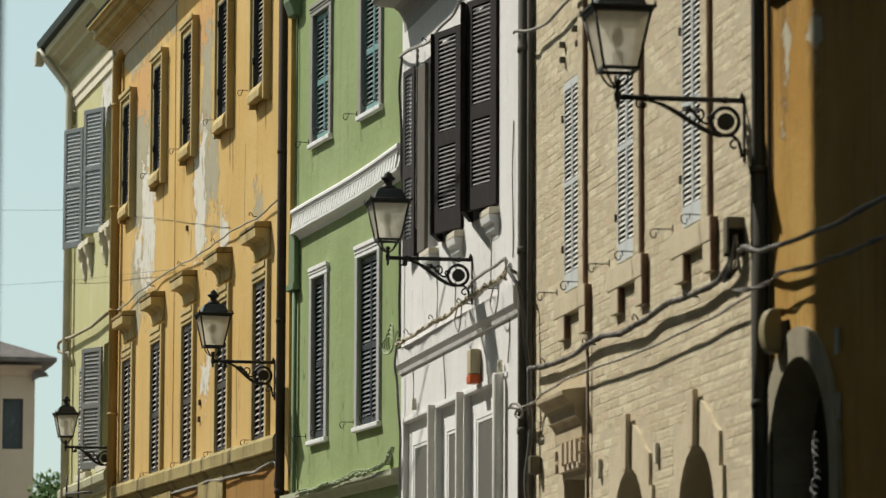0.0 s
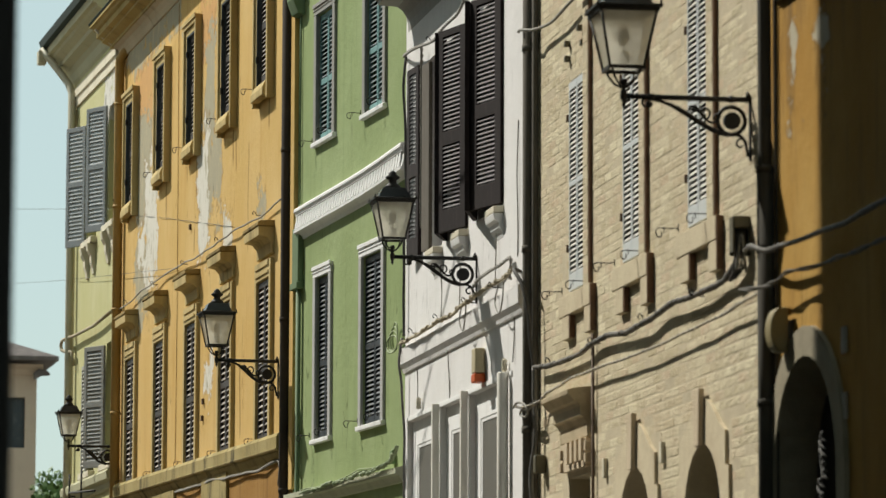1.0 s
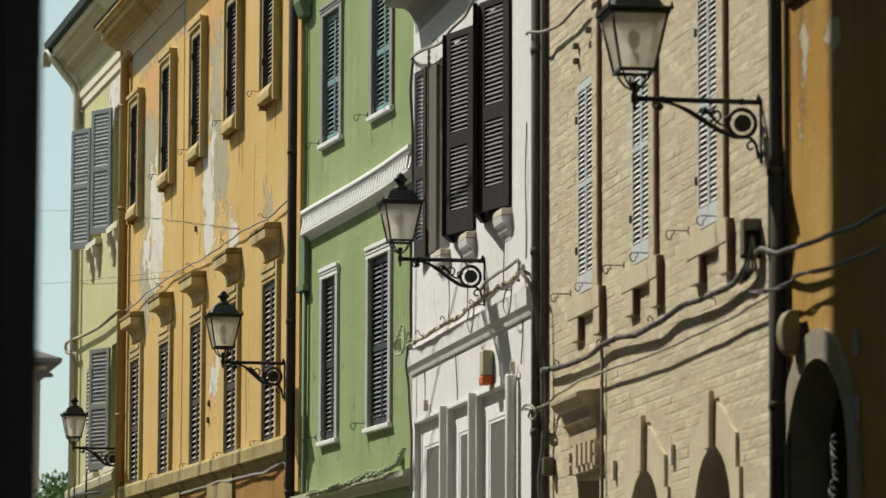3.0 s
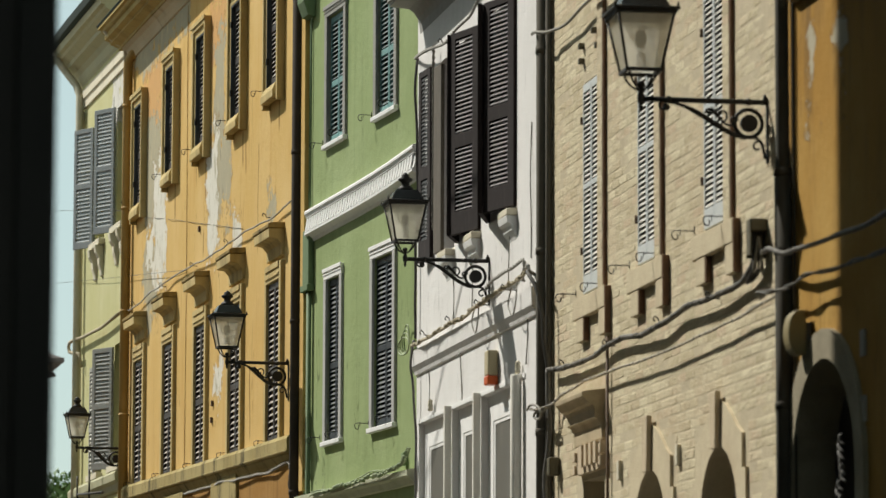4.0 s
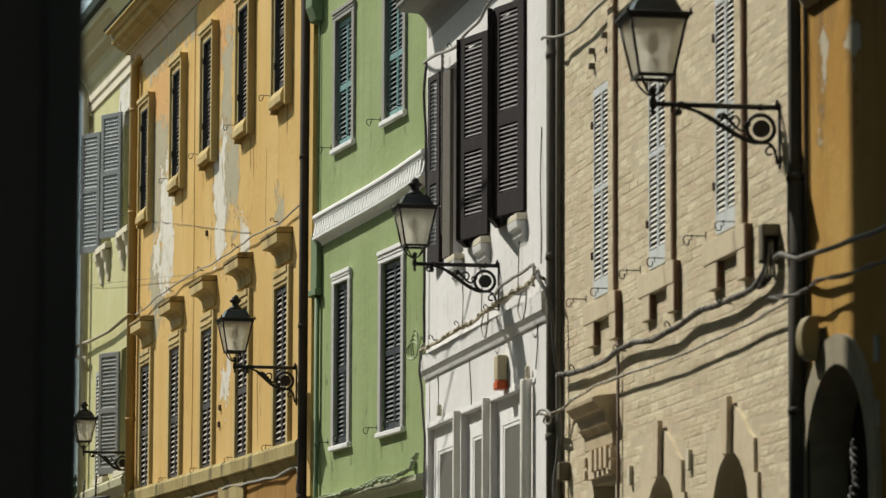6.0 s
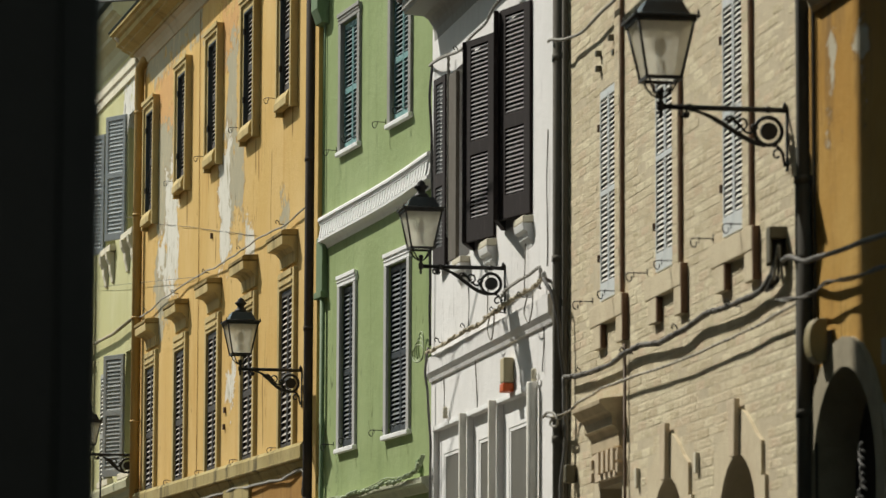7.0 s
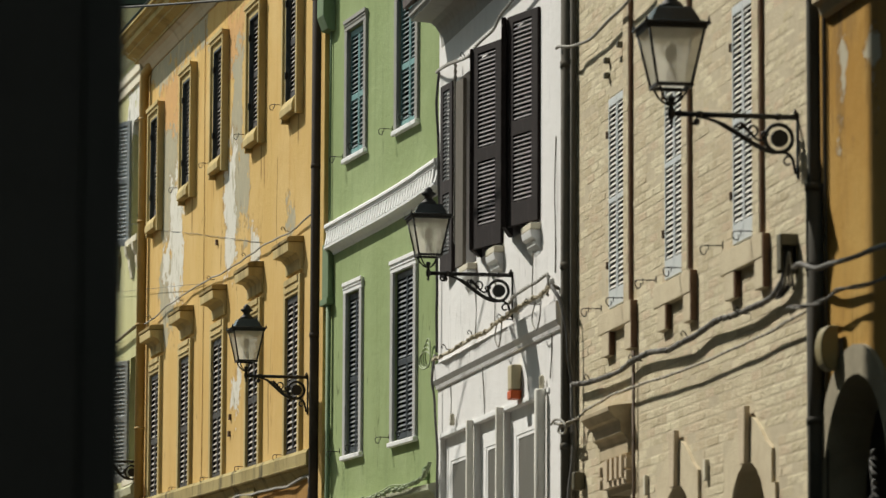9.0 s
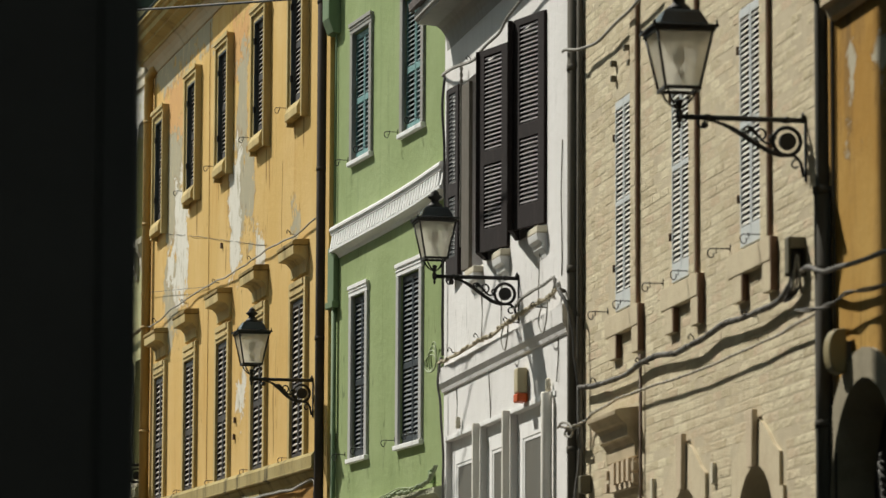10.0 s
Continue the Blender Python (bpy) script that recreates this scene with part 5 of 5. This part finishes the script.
THIN = [(0.02, -0.12, 4.63), (0.55, -0.17, 4.58), (0.84, -0.08, 4.61), (1.21, -0.08, 4.65), (1.82, -0.08, 4.67), (2.28, -0.08, 4.69), (3.29, -0.08, 4.68), (4.35, -0.08, 4.66), (5.34, -0.08, 4.65), (6.27, -0.08, 4.66), (7.15, -0.08, 4.67), (7.98, -0.08, 4.69), (8.53, -0.10, 4.71)]
cable("cable_loop", F_BRICK, [(0.03, -0.15, 4.62), (0.33, -0.17, 4.64), (0.64, -0.17, 4.60), (0.72, -0.16, 4.53), (0.53, -0.14, 4.50), (0.26, -0.13, 4.54), (0.45, -0.15, 4.57), (0.67, -0.13, 4.56), (0.69, -0.07, 4.62)],
      0.011, M_CABLE, "loose loop of pale cable round the pipe", 0, 0.0)
cable("wall_cable", F_BRICK, THIN, 0.010, M_CABLE_SAND, "sand-coloured cable along the brick wall", 0, 0.01)
cable("wall_wire", F_BRICK, THIN, 0.0045, M_CABLE_GREY, "thin grey wire wound round a sand-coloured cable", 2, 0.01, (), 0.22, 9)
cable("wall_cable", F_BRICK, [(-0.01, -0.10, 8.01), (0.45, -0.16, 7.95), (0.80, -0.10, 7.90), (1.55, -0.09, 7.85), (2.27, -0.09, 7.87), (3.5, -0.09, 7.93)],
      0.014, M_CABLE, "pale cable crossing from the pipe to the brick wall", 0, 0.02)
cable("wall_cable", F_ORANGE, [(8.1, -0.08, 5.05), (8.55, -0.15, 5.02), (8.96, -0.15, 4.95), (9.34, -0.15, 4.93), (9.77, -0.15, 4.91), (10.33, -0.15, 4.90), (10.87, -0.15, 4.89), (11.51, -0.15, 4.90), (13.5, -0.13, 4.94)],
      0.019, M_CABLE_SHEEN, "thick dark cable bundle crossing the orange wall", 0, 0.015)
cable("wall_cable", F_ORANGE, [(8.0, -0.08, 4.78), (8.34, -0.12, 4.75), (8.70, -0.12, 4.74), (9.12, -0.12, 4.73), (9.40, -0.12, 4.75), (9.99, -0.12, 4.71), (10.48, -0.12, 4.70), (10.79, -0.12, 4.70), (13.5, -0.1, 4.68)],
      0.009, M_CABLE_SHEEN, "dark twisted cable crossing the orange wall", 2, 0.02, (), 1.1)
cable("overhead_wire", pose(0, 0, 0), [(-8.9, 78.0, 12.02), (-6.4, 66.0, 10.42), (-4.76, 58.70, 9.45)], 0.0035, M_CABLE_DARK, "thin dark wire hung over the street to the yellow house")
cable("wall_wire", F_YELLOW, [(0.30, -0.06, 9.36), (0.42, -0.006, 9.35), (1.91, -0.006, 9.05), (3.59, -0.006, 8.82), (5.28, -0.006, 8.56), (7.11, -0.006, 8.29), (9.09, -0.006, 8.01)],
      0.0028, M_CABLE_DARK, "thin dark wire stapled across the yellow wall", 0, 0.02)
cable("overhead_wire", pose(0, 0, 0), [(-12.38, 58.9, 12.4), (-5.11, 46.0, 10.24), (-4.0, 44.0, 9.90), (-2.84, 42.0, 9.596), (-1.65, 40.0, 9.296), (0.25, 37.2, 8.86)], 0.013, M_CABLE_DARK, "thick dark cable hung over the street")
cable("overhead_wire", pose(0, 0, 0), [(-8.9, 79.5, 10.72), (-6.4, 66.0, 9.23), (-4.25, 56.6, 8.28), (-3.6, 54.0, 8.02)], 0.003, M_CABLE_DARK, "thin dark wire hung over the street")

# vertical wires on the white wall
for x, za, zb in ((2.08, 6.35, 5.88), (2.55, 5.50, 5.02), (3.1, 6.3, 5.88), (4.95, 6.55, 5.9), (5.72, 5.52, 5.1), (0.75, 5.50, 5.1), (5.9, 7.3, 6.05)):
    cable("wall_wire", F_WHITE, [(x, -0.012, za), (x + 0.02, -0.012, (za + zb) / 2), (x - 0.01, -0.012, zb)], 0.006, M_CABLE, "thin wire running down the white wall", 0, 0.02)
for x0, w, z0 in ((3.6, 0.25, 5.86), (5.35, 0.3, 5.84)):
    cable("wall_wire", F_WHITE, [(x0, -0.08, z0), (x0 - 0.05, -0.1, z0 - 0.15), (x0 + w / 2, -0.1, z0 - 0.27), (x0 + w, -0.1, z0 - 0.16), (x0 + w, -0.09, z0 + 0.02)], 0.007, M_CABLE, "loop of thin cable on the white wall")
cable("wall_cable", F_WHITE, [(0.14, -0.03, 8.86), (0.13, -0.035, 8.0), (0.15, -0.03, 7.0), (0.14, -0.035, 6.2), (0.13, -0.04, 5.88)], 0.015, M_CABLE_DARK, "dark cable running down the joint of two houses", 0, 0.03)
cable("wall_cable", F_WHITE, [(0.13, -0.06, 5.86), (0.14, -0.09, 5.6), (0.18, -0.05, 5.3), (0.18, -0.03, 4.4), (0.18, -0.03, 3.0)], 0.014, M_CABLE_GREY, "grey cable running down the joint of two houses", 0, 0.03)
for i in range(4):
    cable("cable_coil", F_GREEN, [(4.62 + 0.03 * i + (0.10 + 0.04 * i) * math.cos(a), -0.05 - 0.02 * i, 5.93 - 0.03 * i + (0.15 - 0.02 * i) * math.sin(a)) for a in [2 * math.pi * j / 12 for j in range(13)]], 0.008, M_COIL, "coil of pale green cable on the green wall")
cable("wall_cable", F_BRICK, [(0.62, -0.09, 4.9), (0.66, -0.09, 4.5), (0.60, -0.09, 4.0), (0.66, -0.08, 3.4), (0.62, -0.08, 2.6)], 0.022, M_CABLE_GREY, "dark grey cable beside the downpipe", 0, 0.05)


def stay(root, x, z, mat, k=1.0):
    """A curled iron shutter stay standing out of the wall, with its pin."""
    g = Geo().tube([(x, 0.01, z), (x, -0.13 * k, z)], 0.0047, 6)
    g.tube([(x, -0.13 * k - 0.035 * math.sin(a) * (1 - a / 9), z - 0.035 + 0.035 * math.cos(a)) for a in [math.pi * 1.6 * i / 12 for i in range(13)]], 0.0047, 6)
    g.tube([(x, -0.004, z + 0.035), (x, -0.004, z - 0.02)], 0.005, 6)
    g.tube([(x, -0.10 * k, z + 0.012), (x, -0.10 * k, z - 0.035)], 0.004, 6)
    g.part("shutter_stay", mat, root, "curled iron shutter stay")


for c in GUP:
    stay(green, c - 0.62, 8.57, M_IRON), stay(green, c + 0.22, 8.60, M_IRON)
for c in GLO:
    stay(green, c - 0.62, 5.17, M_IRON), stay(green, c + 0.22, 5.18, M_IRON)
for c in BW:
    stay(brickh, c - 0.57, 5.50, M_IRON, 1.15), stay(brickh, c + 0.43, 5.48, M_IRON, 1.15)
for c in UP:
    stay(yellow, c - 0.85, 9.52, M_IRON)
for c in LOW:
    stay(yellow, c - 0.70, 5.41 + TILT * (c - 1.0), M_IRON, 0.7)
for x, z in ((1.79, 7.59), (1.79, 7.46), (2.30, 7.64), (2.44, 7.49)):
    Geo().prism([(x - 0.03, z - 0.02), (x + 0.03, z - 0.02), (x + 0.03, z + 0.03), (x - 0.03, z + 0.03)], -0.05, 0.0).part("peg", M_OLIVE, brickh, "", None, 0.008)
for x, z in ((1.02, 5.08), (5.45, 5.06)):
    g = Geo().lathe([(0.02, z - 0.02), (0.03, z), (0.02, z + 0.02), (0.03, z + 0.04), (0.02, z + 0.06), (0.028, z + 0.08), (0.01, z + 0.10)], x, -0.04, 10)
    g.part("insulator", M_CREAM, white, "ribbed porcelain insulator")
Geo().box(4.40, 4.50, -0.05, 0.0, 4.60, 4.74).part("junction_box", M_PIPE_GREEN, green, "", None, 0.008)

# junction box with looped cables near the pipe
jb = thing("junction_box", F_BRICK @ pose(7.86, 0, 5.04), "open dark junction box with looped cables on the brick wall", "junction box")
g = Geo().box(0.0, 0.10, -0.014, 0.0, 0.0, 0.268).box(0.0, 0.012, -0.13, -0.014, 0.0, 0.268).box(0.0, 0.10, -0.13, -0.118, 0.02, 0.268)
g.part("body", M_OLIVE, jb, "", None, 0.004)
Geo().box(0.006, 0.105, -0.125, -0.002, 0.19, 0.275).part("cover", M_OLIVE, jb, "", None, 0.01)
for i in range(4):
    y = -0.03 - 0.022 * i
    Geo().tube(smooth_path([(0.03, y, 0.19), (0.05, y - 0.01, 0.08), (0.03, y, -0.06), (-0.08 - 0.05 * i, -0.07, -0.15)], 6), 0.009, 6).part("cable", M_CABLE_DARK, jb)
Geo().tube(smooth_path([(0.08, -0.03, -0.12), (0.10, -0.055, 0.05), (0.09, -0.065, 0.14), (0.08, -0.08, 0.05), (0.07, -0.10, -0.1)], 6), 0.011, 8).part("cable", M_CABLE, jb, "pale looped cable")
for z in (3.70, 4.12):
    Geo().box(10.32, 10.42, -0.02, -0.002, z, z + 0.17).part("wall_plate", M_GREYSTONE, orange, "", None, 0.005)

for x, z in ((5.25, 3.77), (3.2, 3.79)):
    Geo().box(x, x + 0.07, -0.035, -0.002, z, z + 0.16).part("wall_plate", M_CREAM, brickh, "small pale wall plate", None, 0.005)
cable("wall_cable", F_WHITE, [(1.25, -0.06, 8.8), (1.25, -0.06, 8.2), (1.26, -0.06, 7.5), (1.25, -0.06, 6.9)], 0.011, M_CABLE, "pale twisted cable running down between the shutters", 2, 0.01, (), 0.13)

# iron fan grille inside the arch
rnd = random.Random(3)
for i in range(11):
    z, x = 3.12 + i * 0.05, 9.50 + rnd.uniform(-0.05, 0.05)
    g = Geo().tube(smooth_path([(x, 0.10, z), (x - 0.04, 0.08, z + 0.03), (x - rnd.uniform(0.03, 0.07), 0.08, z + 0.06), (x - 0.02, 0.09, z + 0.075)], 4), [0.005] + [0.011] * 8 + [0.006] * 3 + [0.003], 6)
    g.part("grille_leaf", M_CABLE_GREY, orange, "scrolled leaf of the door grille")

# ---- tree at the far end ----
tree = thing("tree", pose(-7.95, 82, -0.45), "dark green leafy tree behind the far end of the street", "tree")
tk = Geo().tube([(0, 0, 0), (0.05, 0, 2.0), (-0.05, 0.1, 4.0), (0, 0, 6.0)], [0.2, 0.16, 0.12, 0.05], 8)
for a in range(6):
    d = Vector((math.cos(a * 1.05), math.sin(a * 1.05), 0))
    tk.tube([Vector((0, 0, 3 + a * 0.4)), Vector((0, 0, 3.8 + a * 0.4)) + d * 0.5, Vector((0, 0, 4.5 + a * 0.4)) + d * 0.9], [0.07, 0.05, 0.02], 6)
tk.part("trunk", M_BARK, tree)
cr = Geo()
rnd = random.Random(5)
blobs = [(Vector((rnd.gauss(0, 0.45), rnd.gauss(0, 0.45), 6.0 + rnd.gauss(0, 0.45))), rnd.uniform(0.28, 0.5)) for _ in range(22)]
for _ in range(5200):
    c, r = rnd.choice(blobs)
    d = Vector((rnd.gauss(0, 1), rnd.gauss(0, 1), rnd.gauss(0, 1))).normalized()
    p = c + d * r * rnd.uniform(0.6, 1.05)
    u = Vector((rnd.gauss(0, 1), rnd.gauss(0, 1), rnd.gauss(0, 1))).normalized() * rnd.uniform(0.06, 0.11)
    v = u.cross(d).normalized() * u.length * 0.5
    cr.add([p - u, p + v, p + u, p - v], [(0, 1, 2, 3)])
cr.part("crown", M_LEAF, tree)

# ---- bricks ----
BL, BHT, JX, JZ = 0.285, 0.064, 0.010, 0.011
strips = [(c + 0.45, c + 0.645) for c in BW]
rnd = random.Random(11)
blocked = [(a - 0.005, b + 0.005, c, d + 0.01) for a, b, c, d, *_ in bh[:3]] + [(1.5, 2.76, 0, 4.57), (3.55, 5.15, 0, 3.99), (5.78, 7.38, 0, 4.0), (4.24, 4.46, 3.95, 4.24), (6.47, 6.69, 3.95, 4.24)]
blocked += [(c - 0.45, c + 0.82, 5.24, 5.43) for c in BW] + [(c - 0.33, c - 0.06, 5.04, 5.25) for c in BW] + [(c + 0.56, c + 0.8, 5.02, 5.25) for c in BW]
single = {}
for n in range(12):
    g = Geo()
    w = BL - JX
    j = [rnd.uniform(-0.0005, 0.0005) for _ in range(8)]
    g = Geo().add([(0, 0.0, 0), (w, 0.0, 0), (w, 0.0, BHT), (0, 0.0, BHT), (0.006 + abs(j[0]), -0.0021, 0.005 + abs(j[1])), (w - 0.006 - abs(j[2]), -0.0021 + j[3], 0.005), (w - 0.006, -0.0021 + j[4], BHT - 0.005 - abs(j[5])), (0.006, -0.0021 + j[6], BHT - 0.005)],
                  [(4, 5, 6, 7), (0, 1, 5, 4), (1, 2, 6, 5), (2, 3, 7, 6), (3, 0, 4, 7)])
    single[n] = g.data("brick", M_BRICK)
joined = Geo()
course, z, count = 0, 2.6, 0
while z < 8.7:
    x = 0.06 - (BL / 2 if course % 2 else 0.0) + rnd.uniform(-0.02, 0.02)
    while x < 8.36:
        x0, x1 = max(x, 0.03), min(x + BL - JX, 8.375)
        pieces = [(x0, x1)]
        for a, b, c, d in blocked:
            if z + BHT > c + 0.002 and z < d - 0.002:
                nxt = []
                for p, q in pieces:
                    if q <= a or p >= b:
                        nxt.append((p, q))
                        continue
                    if p < a - 0.03:
                        nxt.append((p, a - 0.003))
                    if q > b + 0.03:
                        nxt.append((b + 0.003, q))
                pieces = nxt
        cuts = []
        for p, q in pieces:
            for a, b in strips:
                for e in (a, b):
                    if z > 5.42 and p < e < q:
                        cuts.append((p, e - 0.002))
                        p = e + 0.002
            cuts.append((p, q))
        for p, q in cuts:
            if q - p < 0.025:
                continue
            base = -0.036 if z > 5.42 and any(a - 0.01 <= p and q <= b + 0.01 for a, b in strips) else 0.0
            lift = rnd.choice((-0.0016, -0.0011, -0.0006, -0.0002, 0.0004, 0.0012))
            lift -= 0.0012 * max(0.0, min(1.0, 0.35 + 1.6 * noise.noise(Vector((p * 0.9, 3.7, z * 1.4)))))
            if q - p > BL - JX - 0.003 and x > 7.0 and 3.6 < z < 6.9 and count < 290:
                share("brick", single[rnd.randrange(12)], brickh, shift(p, base - lift, z + rnd.uniform(-0.002, 0.002)))
                count += 1
            else:
                f = base - 0.0021 - lift
                k = [rnd.uniform(0.002, 0.008) for _ in range(8)]
                joined.add([(p, base, z), (q, base, z), (q, base, z + BHT), (p, base, z + BHT), (p + k[0], f, z + k[1]), (q - k[2], f + rnd.uniform(-0.0004, 0.0004), z + k[3]), (q - k[4], f, z + BHT - k[5]), (p + k[6], f + rnd.uniform(-0.0004, 0.0004), z + BHT - k[7])],
                           [(4, 5, 6, 7), (0, 1, 5, 4), (1, 2, 6, 5), (2, 3, 7, 6), (3, 0, 4, 7)])
        x += BL
    z += BHT + JZ
    course += 1
tagged(joined.part("bricks", M_BRICK_ALL, brickh, "sand-coloured hand-made bricks"), kind="stuff")
